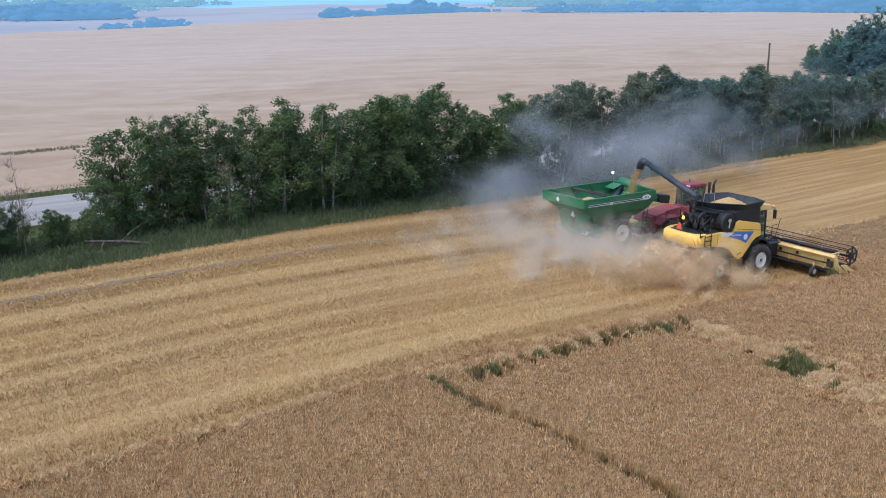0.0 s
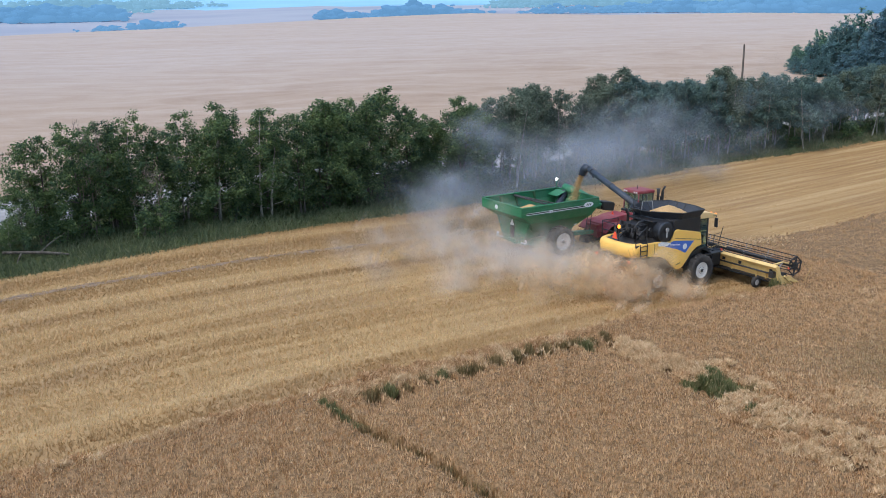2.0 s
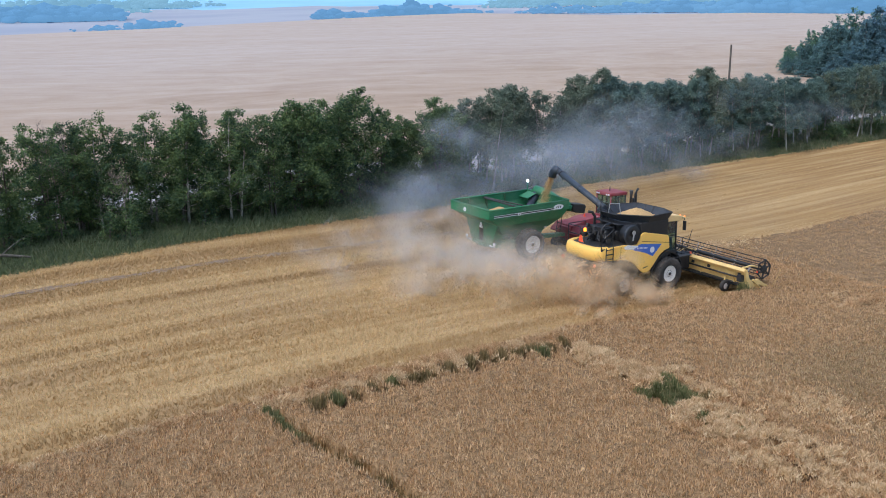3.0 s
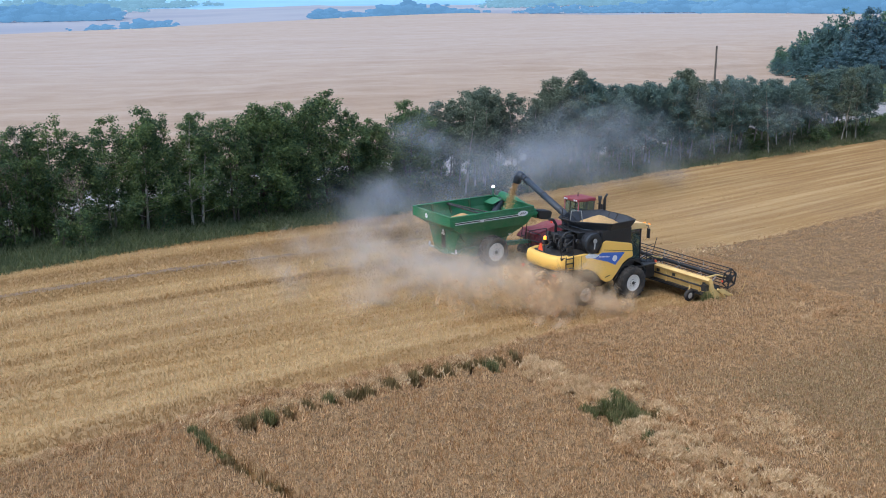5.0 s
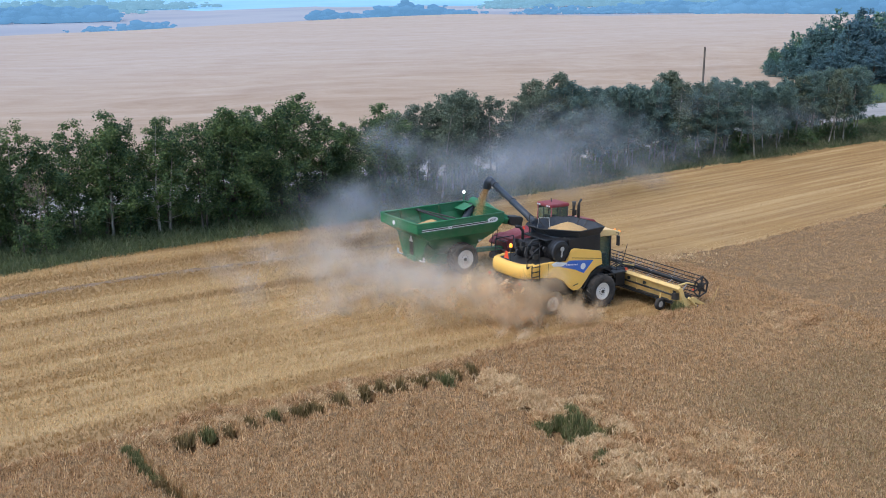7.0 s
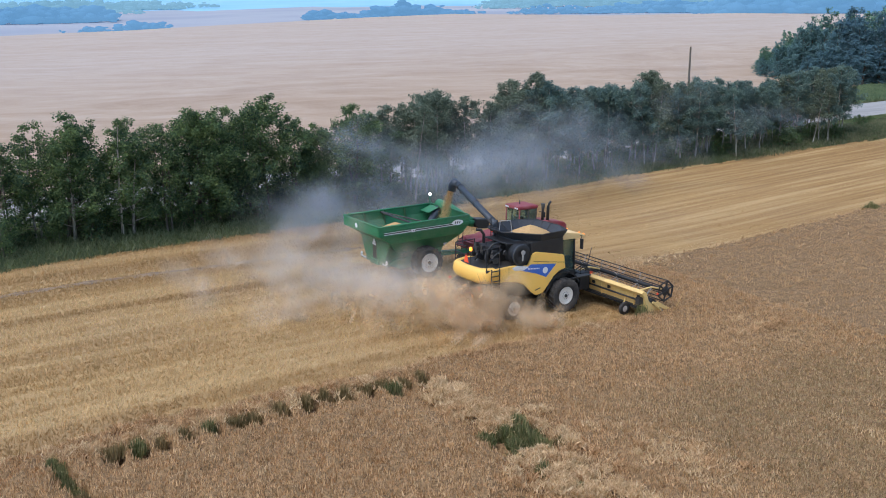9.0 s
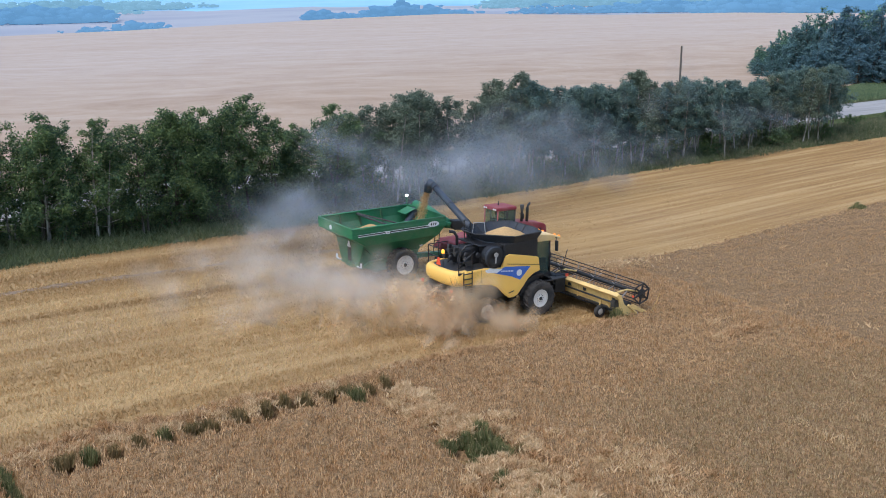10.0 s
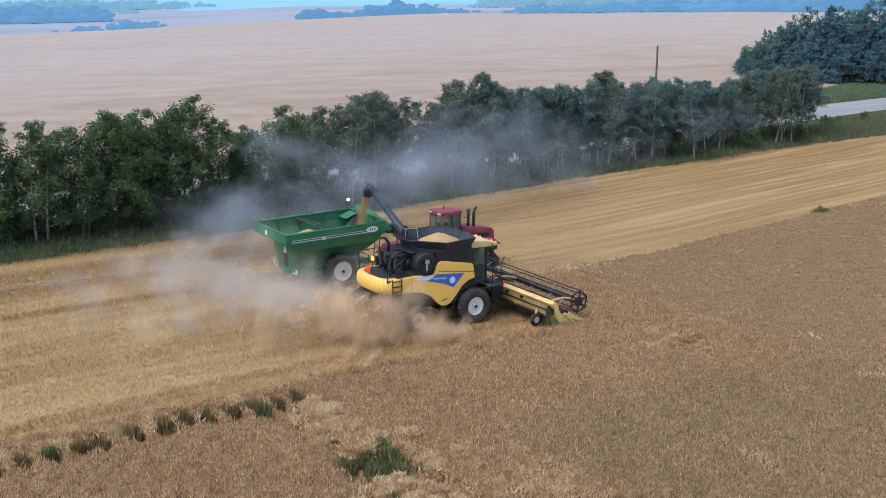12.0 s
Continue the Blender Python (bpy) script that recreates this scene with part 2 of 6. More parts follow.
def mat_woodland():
    # blue of haze and shade is in the leaf colour; past x 202 it greens
    m = mat_blades("haze_tinted_woodland_leaves", [(0.0, (0.11, 0.20, 0.245)), (0.6, (0.15, 0.255, 0.265)), (1.0, (0.20, 0.325, 0.26))], [(0.40, (0.11, 0.205, 0.275)), (0.62, (0.15, 0.26, 0.25))], 0.03, 0.6, 0.45)
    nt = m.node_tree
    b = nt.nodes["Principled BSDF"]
    hazed_blue = b.inputs["Base Color"].links[0].from_socket
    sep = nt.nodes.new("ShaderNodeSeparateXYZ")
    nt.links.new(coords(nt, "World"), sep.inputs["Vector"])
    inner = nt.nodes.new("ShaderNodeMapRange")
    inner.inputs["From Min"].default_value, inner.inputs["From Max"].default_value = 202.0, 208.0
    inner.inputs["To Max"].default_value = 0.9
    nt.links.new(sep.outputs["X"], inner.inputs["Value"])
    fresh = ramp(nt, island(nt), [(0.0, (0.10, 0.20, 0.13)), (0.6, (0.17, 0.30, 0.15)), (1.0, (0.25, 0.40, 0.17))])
    nt.links.new(mix(nt, hazed_blue, fresh, inner.outputs["Result"]), b.inputs["Base Color"])
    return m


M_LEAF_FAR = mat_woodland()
M_BARK = mat_bark("pale_poplar_bark", (0.10, 0.09, 0.075), (0.42, 0.40, 0.36))
M_BARK_DARK = mat_bark("dark_bark", (0.05, 0.04, 0.03), (0.16, 0.14, 0.12))
M_TWIG = mat_bark("dead_grey_twigs", (0.14, 0.11, 0.09), (0.30, 0.25, 0.21))


# ---- the lie of the land ----
def smooth(t):
    t = np.clip(t, 0, 1)
    return t * t * (3 - 2 * t)


def across(x, y):
    return y - 0.09 * (x - 15)


def land(x, y):
    x, y = np.asarray(x, float), np.asarray(y, float)
    v = across(x, y)
    z = -2.0 * smooth((x - 18) / 55) * (1 - 0.5 * smooth((v - 57) / 9))
    z = z - 0.35 * np.exp(-((v - 69.2) / 1.6) ** 2) - 0.3 * np.exp(-((v - 82.5) / 1.5) ** 2)
    d = np.hypot(x, y)
    bearing = np.degrees(np.arctan2(x, y))
    ridge = np.interp(bearing, [-40, 9, 18, 26, 35, 43, 50, 57, 80], [330, 385, 450, 560, 760, 690, 780, 740, 800])
    drop = np.interp(bearing, [9, 20, 27, 35, 57], [27, 24, 17, 14, 9])
    z = z - 2.4 * np.exp(-(((x - 215) / 60) ** 2 + ((y - 140) / 45) ** 2))
    z = z - drop * smooth((d - ridge) / 520.0) + 75 * smooth((d - 2300) / 2200.0)
    return z


def z_at(x, y):
    return float(land(x, y))


def lumps(x, y, size, seed):
    """Smooth random lumps of that size, about -1 to 1."""
    g = np.random.default_rng(seed).uniform(-1, 1, (256, 256))
    u, v = np.asarray(x) / size + 1000.0, np.asarray(y) / size + 1000.0
    i, j = np.floor(u).astype(int), np.floor(v).astype(int)
    s, t = smooth(u - i), smooth(v - j)
    i, j, k, l = i % 256, j % 256, (i + 1) % 256, (j + 1) % 256
    return (g[i, j] * (1 - s) + g[k, j] * s) * (1 - t) + (g[i, l] * (1 - s) + g[k, l] * s) * t


def np_mesh(name, verts, faces, mats, mat_index=None, smooth_shade=False):
    me = bpy.data.meshes.new(name)
    verts, faces = np.asarray(verts, np.float32), np.asarray(faces, np.int32)
    n, k = faces.shape
    me.vertices.add(len(verts))
    me.vertices.foreach_set("co", verts.ravel())
    me.loops.add(n * k)
    me.loops.foreach_set("vertex_index", faces.ravel())
    me.polygons.add(n)
    me.polygons.foreach_set("loop_start", np.arange(n, dtype=np.int32) * k)
    me.polygons.foreach_set("loop_total", np.full(n, k, np.int32))
    for m in mats:
        me.materials.append(m)
    if mat_index is not None:
        me.polygons.foreach_set("material_index", np.asarray(mat_index, np.int32))
    if smooth_shade:
        me.polygons.foreach_set("use_smooth", np.ones(n, bool))
    me.update(calc_edges=True)
    return me


def grid_faces(nx, ny):
    i, j = np.meshgrid(np.arange(nx - 1), np.arange(ny - 1), indexing="ij")
    a = (i * ny + j).ravel()
    return np.stack([a, a + ny, a + ny + 1, a + 1], 1)


def steps(*runs):
    out = [np.array([runs[0][0]])]
    for a, b, h in runs:
        out.append(np.linspace(a, b, max(2, int(round((b - a) / h)) + 1))[1:])
    return np.concatenate(out)


def verge_edge(x):
    """Where the stubble meets the grass, across the rows."""
    return np.interp(x, [0, 17, 30, 45, 63, 80, 98, 113, 130], [58.2, 57.9, 59.4, 60.5, 62.0, 62.3, 61.4, 61.2, 60.2])


def make_ground():
    us = steps((-4200, -600, 400), (-600, -80, 40), (-80, -10, 5), (-10, 125, 0.5), (125, 181, 2), (181, 901, 20), (901, 4701, 200))
    vs = steps((-900, -60, 60), (-60, 0, 6), (0, 30, 1.5), (30, 60, 0.4), (60, 90, 0.5), (90, 200, 4), (200, 1000, 20), (1000, 4700, 150))
    U, V = np.meshgrid(us, vs, indexing="ij")
    skew = smooth((V - 40) / 17) * (1 - smooth((V - 200) / 600))
    Y = V + 0.09 * (np.clip(U, -100, 400) - 15) * skew
    Z = land(U, Y)
    near = (U > -12) & (U < 124) & (V > 30) & (V < 58)
    Z = Z + near * (0.03 * np.sin(V * 2 * np.pi / 1.15 + 0.6 * np.sin(U * 0.05)) + 0.005 * rng.standard_normal(U.shape))
    faces = grid_faces(len(us), len(vs))
    cu = (us[:-1, None] + us[1:, None] + 0 * vs[None, :-1]) / 2
    cv = (vs[None, :-1] + vs[None, 1:] + 0 * us[:-1, None]) / 2
    cd = np.hypot(cu, cv)
    idx = np.zeros(cu.shape, int)
    idx[(cv > verge_edge(cu)) & (cv <= 83.5)] = 1
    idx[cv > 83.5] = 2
    idx[(cu > 135) & (cu < 300) & (cv > 83.5) & (cv < np.minimum(83.5 + 0.36 * (cu - 135), 116))] = 1
    # far faces take the haze-tinted colours, paler first, then blue
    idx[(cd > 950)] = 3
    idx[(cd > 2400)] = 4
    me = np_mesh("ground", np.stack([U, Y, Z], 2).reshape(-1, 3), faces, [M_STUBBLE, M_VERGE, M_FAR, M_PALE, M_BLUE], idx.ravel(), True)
    tagged(new("ground", me), "golden cut stubble field, grassy verge and pale fields beyond", "ground", kind="structure")


make_ground()


def make_road():
    us = steps((-500, -20, 20), (-20, 200, 2), (200, 620, 20))
    prof = [(70.4, -0.35), (71.6, 0.1), (73.0, 0.22), (75.6, 0.3), (78.2, 0.22), (79.8, 0.1), (81.2, -0.35)]
    V = []
    for u in us:
        for v, h in prof:
            y = v + 0.09 * (u - 15)
            base = z_at(u, 75.6 + 0.09 * (u - 15))
            V.append((u, y, base + h))
    me = np_mesh("road", V, grid_faces(len(us), len(prof)), [M_ROAD], None, True)
    tagged(new("road", me), "pale grey gravel road behind the tree row", "road", kind="structure")


make_road()


# ---- blades: many small upright leaves in one mesh ----
def blades(px, py, pz, height, width, lean, per=2, bend=0.3, seed=1):
    r = np.random.default_rng(seed)
    n = len(px) * per
    x, y, z = (np.repeat(np.asarray(a, float), per) for a in (px, py, pz))
    h = np.repeat(np.asarray(height, float) * np.ones(len(px)), per) * r.uniform(0.75, 1.2, n)
    w = np.repeat(np.asarray(width, float) * np.ones(len(px)), per) * r.uniform(0.7, 1.3, n)
    ln = np.repeat(np.asarray(lean, float) * np.ones(len(px)), per) * r.uniform(0.2, 1.3, n)
    a = r.uniform(0, 2 * np.pi, n)
    f = r.uniform(0, 2 * np.pi, n)
    x = x + r.normal(0, 1, n) * w * 1.2
    y = y + r.normal(0, 1, n) * w * 1.2
    dx, dy = np.cos(f) * w / 2, np.sin(f) * w / 2
    lx, ly = np.cos(a) * ln, np.sin(a) * ln
    P = np.empty((n, 3, 3))
    P[:, 0] = np.stack([x - dx, y - dy, z], 1)
    P[:, 1] = np.stack([x + dx, y + dy, z + 0.25 * h], 1)
    P[:, 2] = np.stack([x + lx * h, y + ly * h, z + h * (1 - bend * ln) + 0.1 * h], 1)
    return P.reshape(-1, 3), np.arange(n * 3).reshape(-1, 3)


def lane_x(y):
    """The middle of the sunken lane through the crop."""
    return np.interp(y, [19, 21, 23, 25, 27, 28.5, 31.3], [21.05, 21.1, 21.1, 20.9, 20.58, 20.35, 20.05]) + 0.03 * np.sin(y)


def lane(x, y):
    return np.abs(x - lane_x(y)) < 0.26


# gaps in the crop, one a drill pass, with weeds in them
TUFTS = [(21.9, 31.15), (22.75, 31.2), (23.55, 31.3), (24.5, 31.6), (25.35, 31.55), (26.3, 31.65), (27.0, 31.65), (28.2, 31.75), (29.3, 31.85), (30.15, 32.05), (30.9, 31.9), (31.9, 32.1), (32.7, 32.1), (33.0, 31.6), (33.8, 32.15), (34.6, 32.2)]


def cut_line(x):
    """The edge of the standing crop."""
    behind = np.interp(x, [-10, 4, 8, 14, 20, 24, 30, 35, 40, 45, 52], [30.5, 31.0, 31.4, 31.9, 32.7, 33.0, 33.2, 33.4, 33.9, 34.4, 34.8]) + 0.1 * np.sin(x * 0.9)
    ahead = 44.3 + 0.09 * np.clip(x - 60, 0, 60)
    return np.where(x < 51.3, behind, ahead)


def strip_x(y):
    """The middle of the lodged strip."""
    return np.interp(y, [16, 18, 20, 23, 28, 31], [33.6, 33.7, 33.8, 34.2, 34.8, 34.6]) + 0.2 * np.sin(y * 0.8)


def wheat_height(x, y):
    """The bed of the standing crop, with lanes and holes."""
    h = 0.56 + 0.12 * lumps(x, y, 0.34, 3) + 0.05 * lumps(x, y, 2.2, 4)
    h = np.where(lane(x, y) & (y < 31.4), 0.03, h)
    for tx, ty in TUFTS:
        h = np.where(np.hypot((x - tx - 0.05) / 0.36, (y - ty + 0.32) / 0.75) < 1, 0.03, h)
    h = np.where(np.hypot((x - 34.4) / 1.25, (y - 25.3) / 1.1) < 1 + 0.3 * lumps(x, y, 0.6, 12), 0.12, h)
    strip = np.exp(-((x - strip_x(y)) / np.interp(y, [18, 30], [2.1, 0.9])) ** 2) * (y < 31.5)
    h = h + strip * 0.34 * lumps(x, y, 0.55, 5) + np.exp(-((y - 31.7) / 0.5) ** 2) * (x > 20) * (x < 34) * 0.12 * lumps(x, y, 0.5, 6)
    lodged = np.exp(-((x - 53.4) ** 2 / 3 + (y - 30.5) ** 2 / 0.6))
    return h * (1 - 0.62 * strip) * (1 - 0.5 * lodged)


def pale_amount(x, y):
    s = 0.6 * np.exp(-((x - strip_x(y)) / np.interp(y, [18, 30], [2.0, 0.9])) ** 2) * (y < 31.6) * np.clip(1.1 + 1.2 * lumps(x, y, 0.55, 8), 0, 1.6)
    s = np.maximum(s, np.exp(-((y - 31.8) / 0.4) ** 2) * (x > 20) * (x < 33.8) * 0.9)
    s = np.maximum(s, 0.5 * np.exp(-(((x - 38.2) / 2.2) ** 2 + ((y - 21.0) / 2.6) ** 2)) * np.clip(0.8 + 1.4 * lumps(x, y, 0.8, 9), 0, 1.6))
    s = np.maximum(s, 0.5 * np.clip(lumps(x, y, 2.3, 10) - 0.6, 0, 1) * 2)
    s = np.maximum(s, np.exp(-(((x - 53.6) / 1.4) ** 2 + ((y - 30.7) / 0.5) ** 2)))
    s = np.maximum(s, np.exp(-(((x - 58) / 3.0) ** 2 + ((y - 43.4) / 0.9) ** 2)))
    return s


def make_wheat():
    xs = np.concatenate([np.arange(-60, -12, 4.0), np.arange(-12, 56, 0.17), np.arange(56, 150, 0.6)])
    ys = np.concatenate([np.arange(-60, 8, 3.5), np.arange(8, 56, 0.22)])
    X, Y = np.meshgrid(xs, ys, indexing="ij")
    edge = np.minimum(cut_line(X), 54.0)
    H = wheat_height(X, Y) + rng.normal(0, 0.03, X.shape)
    H = np.where(Y > edge - 0.12, 0.0, H)
    F = grid_faces(len(xs), len(ys))
    keep = (Y < edge + 0.3).ravel()[F].all(1)
    Z = land(X, Y) + H
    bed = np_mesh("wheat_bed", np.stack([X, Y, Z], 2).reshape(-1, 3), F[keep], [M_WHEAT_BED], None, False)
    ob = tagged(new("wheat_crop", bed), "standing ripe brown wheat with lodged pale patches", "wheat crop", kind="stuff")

    def sow(n, x0, x1, y0):
        x = rng.uniform(x0, x1, n)
        y = rng.uniform(y0, 48, n)
        keep = (y < cut_line(x) + 0.05) & (y > np.maximum(30 - (x - 1) * 0.95, 9.0))
        x, y = x[keep], y[keep]
        h = wheat_height(x, y)
        ok = h > 0.26
        return x[ok], y[ok], h[ok]

    def grow(name, x, y, h, hgt, wid, lean, mat, per, seed):
        v, f = blades(x, y, land(x, y) + h - 0.14, hgt, wid, lean, per, 0.35, seed)
        o = new(name, np_mesh(name, v, f, [mat]))
        o.parent = ob
        tagged(o, kind="stuff")

    x, y, h = sow(350000, 0, 58, 8)
    pale = pale_amount(x, y) > rng.uniform(0.15, 1.0, len(x))
    q = ~pale
    olive = q & (rng.random(len(x)) < 0.85 * smooth((x - 36.5 - 2.5 * lumps(x, y, 4.0, 14)) / 6) * smooth((30 - y + 2 * lumps(x, y, 3.0, 15)) / 7))
    q = q & ~olive
    grow("olive_ears", x[olive], y[olive], h[olive], 0.23, 0.052, 0.34, M_WHEAT_GREEN, 3, 17)
    grow("wheat_ears", x[q], y[q], h[q], 0.23, 0.052, 0.34, M_WHEAT, 3, 11)
    grow("pale_ears", x[pale], y[pale], h[pale] + 0.05, 0.24, 0.042, 0.6, M_WHEAT_PALE, 4, 12)
    # lodged stalks lying in tufts along the strip and the plot edge
    r = np.random.default_rng(19)
    c = [(float(strip_x(v)) + r.normal(0, 1) * float(np.interp(v, [18, 30], [1.25, 0.5])), v) for v in r.uniform(12, 31.4, 340)]
    c += [(v, 31.2 + 0.085 * (v - 22) + 0.62 + r.normal(0, 0.15)) for v in r.uniform(20, 34.5, 80)]
    c += [(r.normal(38.2, 1.2), r.normal(21.8, 1.2)) for v in range(34)]
    c += [(v, float(cut_line(np.array([v]))[0]) - abs(r.normal(0.15, 0.18))) for v in r.uniform(3, 50.5, 200)]
    c += [(r.normal(53.6, 0.9), r.normal(30.7, 0.3)) for v in range(14)]
    c = np.array([q for q in c if np.hypot(q[0] - 34.4, q[1] - 25.3) > 1.25 and min(np.hypot(q[0] - tx, q[1] - ty) for tx, ty in TUFTS) > 0.42])
    n = 46
    cx, cy = np.repeat(c[:, 0], n), np.repeat(c[:, 1], n)
    dx, dy = r.normal(0, 0.15, len(cx)), r.normal(0, 0.17, len(cx))
    x, y = cx + dx, cy + dy
    dome = 0.16 * np.exp(-(dx ** 2 + dy ** 2) / 0.07) + np.repeat(r.normal(0, 0.08, len(c)), n)
    straw = np.repeat(r.random(len(c)) < np.where(c[:, 1] > 32.2, 0.2, np.where(c[:, 0] > 36.8, 0.4, 0.8)), n)
    for nm, q, m, sd in (("lodged_pale_tufts", straw, M_WHEAT_PALE, 15), ("lodged_brown_tufts", ~straw, M_WHEAT, 16)):
        grow(nm, x[q], y[q], 0.52 + dome[q], 0.20, 0.036, 0.75, m, 4, sd)
    # straws showing on the open side of the lane
    r = np.random.default_rng(23)
    y = r.uniform(9, 31.2, 3600)
    x = lane_x(y) + 0.30 + np.abs(r.normal(0, 0.05, len(y)))
    v, f = blades(x, y, land(x, y), 0.52, 0.05, 0.15, 2, 0.2, 24)
    o = new("lane_straws", np_mesh("lane_straws", v, f, [M_STRAW_BROWN]))
    o.parent = ob
    tagged(o, kind="stuff")
    x, y, h = sow(110000, 58, 128, 9)
    pale = pale_amount(x, y) > rng.uniform(0.15, 1.0, len(x))
    q = ~pale
    grow("distant_ears", x[q], y[q], h[q], 0.21, 0.07, 0.5, M_WHEAT_FAR, 2, 13)
    grow("distant_pale_ears", x[pale], y[pale], h[pale], 0.32, 0.10, 0.9, M_WHEAT_PALE, 2, 14)


make_wheat()


def make_stubble():
    n = 260000
    x = rng.uniform(-2, 128, n)
    x = np.where(rng.random(n) < 0.4, rng.uniform(0, 50, n), x)
    v_ = np.round(rng.uniform(30.0, 62.5, n) / 0.19) * 0.19 + rng.normal(0, 0.025, n)
    y = v_ + 0.088 * (x - 15)
    keep = (y > cut_line(x) + 0.05) & (across(x, y) < verge_edge(x)) & (rng.random(n) < np.interp(x, [50, 58, 85], [1.0, 0.7, 0.25]))
    x, y = x[keep], y[keep]
    v, f = blades(x, y, land(x, y) - 0.02, np.where(x < 58, 0.15, 0.07), np.where(x < 58, 0.036, 0.05), np.where(x < 58, 0.5, 0.9), 2, 0.3, 21)
    swath = lumps(x / 14.0, across(x, y), 1.9, 22) + rng.normal(0, 0.15, len(x))
    brown = np.repeat((swath > 0.9 - 1.0 * smooth((x - 30) / 50)).astype(int), len(f) // len(x))
    tagged(new("stubble_straw", np_mesh("stubble_straw", v, f, [M_STRAW, M_STRAW_BROWN], brown)), "short cut straw stubble in rows", "stubble", kind="stuff")


make_stubble()


def make_verge():
    n = 52000
    x = rng.uniform(0, 165, n)
    v_ = verge_edge(x) - 0.4 + 9.5 * rng.beta(1.1, 1.3, n)
    far = rng.random(n) < 0.12
    v_ = np.where(far, rng.uniform(80.5, 84, n), v_)
    y = v_ + 0.09 * (x - 15) + 0.2 * lumps(x, v_, 1.5, 33)
    v, f = blades(x, y, land(x, y) - 0.03, np.where(far, 0.3, rng.uniform(0.15, 0.5, n)), 0.042, 0.5, 3, 0.4, 31)
    n3 = len(f) // n
    idx = np.repeat((((x > 68 + 40 * (lumps(x, v_, 3.0, 35) > 0.5)) | (v_ > 79)) & (rng.random(n) < 0.7)).astype(int), n3)
    tagged(new("verge_grass", np_mesh("verge_grass", v, f, [M_GRASS, M_PALEGRASS], idx)), "long dark green grass along the field edge", "grass", kind="stuff")


make_verge()


def make_road_grass():
    n = 20000
    x = rng.uniform(138, 250, n)
    v_ = 83.0 + rng.random(n) * np.minimum(0.36 * (x - 133), 26)
    y = v_ + 0.09 * (x - 15)
    v, f = blades(x, y, land(x, y) - 0.03, 0.45, 0.22, 0.5, 2, 0.4, 36)
    tagged(new("roadside_grass", np_mesh("roadside_grass", v, f, [M_LUSH])), "green grass between the road and the wood", "grass", kind="stuff")


make_road_grass()


def make_field_strip():
    n = 700
    x = rng.uniform(2, 26, n)
    y = 101.0 + 0.15 * x + rng.normal(0, 0.35, n)
    v, f = blades(x, y, land(x, y) - 0.02, 0.3, 0.12, 0.6, 2, 0.4, 38)
    tagged(new("rough_grass_strip", np_mesh("rough_grass_strip", v, f, [M_DRYSTRIP])), "thin strip of rough grass in the far field", "grass", kind="stuff")


make_field_strip()


def make_track():
    m, nt, b = material("bare_track_soil", 0.95, 0, 0.1)
    k = noise_tex(nt, coords(nt, "World", (0.4, 2, 1)), 3.0, 5, 0.7)
    nt.links.new(ramp(nt, k, [(0.35, (0.17, 0.125, 0.095)), (0.65, (0.36, 0.26, 0.17))]), b.inputs["Base Color"])
    xs = np.arange(-6, 46, 0.4)
    V = []
    for x in xs:
        c = 53.75 - 0.012 * (x - 10) + 0.09 * (x - 15) + 0.08 * math.sin(x * 0.5)
        half = 0.32 + 0.09 * math.sin(x * 1.9) + 0.07 * math.sin(x * 5.1)
        for y, h in ((c - half, 0.03), (c, 0.07 + 0.03 * math.sin(x * 3.3)), (c + half, 0.03)):
            V.append((x, y, z_at(x, y) + h))
    tagged(new("wheel_track", np_mesh("wheel_track", V, grid_faces(len(xs), 3), [m], None, True)), "dark bare wheel track across the stubble", "wheel track", kind="structure")


make_track()


# ---- weeds in the lane and gaps ----
def weed(name, x, y, r, h, n, mat, label, cat, group="", seed=1):
    """A tuft of upright blades that fan out, with small leaves between them."""
    rr = np.random.default_rng(seed)
    nb = n * 8
    a, d = rr.uniform(0, 2 * np.pi, nb), r * np.sqrt(rr.random(nb))
    px, py = np.cos(a) * d * (1 + 0.3 * math.sin(seed)), np.sin(a) * d * 0.8
    top = h * np.clip(1.05 - 0.5 * (d / r) ** 2 + 0.35 * lumps(px + x, py + y, 0.22, seed), 0.25, 1.35)
    base = np.stack([px * 0.75, py * 0.75, land(px + x, py + y) - z_at(x, y)], 1)
    tip = base + np.stack([px * 0.55 + rr.normal(0, 0.08, nb), py * 0.55 + rr.normal(0, 0.08, nb), top], 1)
    f = rr.uniform(0, 2 * np.pi, nb)
    w = np.stack([np.cos(f), np.sin(f), 0 * f], 1) * (0.03 * rr.uniform(0.6, 1.4, nb))[:, None]
    mid = base + (tip - base) * 0.45
    B = np.stack([mid - w, mid + w, tip], 1)
    nl = n * 4
    k = rr.integers(0, nb, nl)
    P = base[k] + (tip[k] - base[k]) * rr.uniform(0.35, 1.0, (nl, 1))
    u = rr.normal(0, 1, (nl, 3))
    u = u / np.linalg.norm(u, axis=1, keepdims=True)
    v = np.cross(u, rr.normal(0, 1, (nl, 3)))
    v = v / (np.linalg.norm(v, axis=1, keepdims=True) + 1e-9)
    sz = (0.04 * rr.uniform(0.6, 1.5, nl))[:, None]
    Q = np.concatenate([B, np.stack([P - v * sz * 0.5, P + v * sz * 0.5, P + u * sz * 1.6], 1)])
    ob = new(name, np_mesh(name, Q.reshape(-1, 3), np.arange(len(Q) * 3).reshape(-1, 3), [mat]))
    ob.location = (x, y, z_at(x, y))
    return tagged(ob, label, cat, group, "stuff")


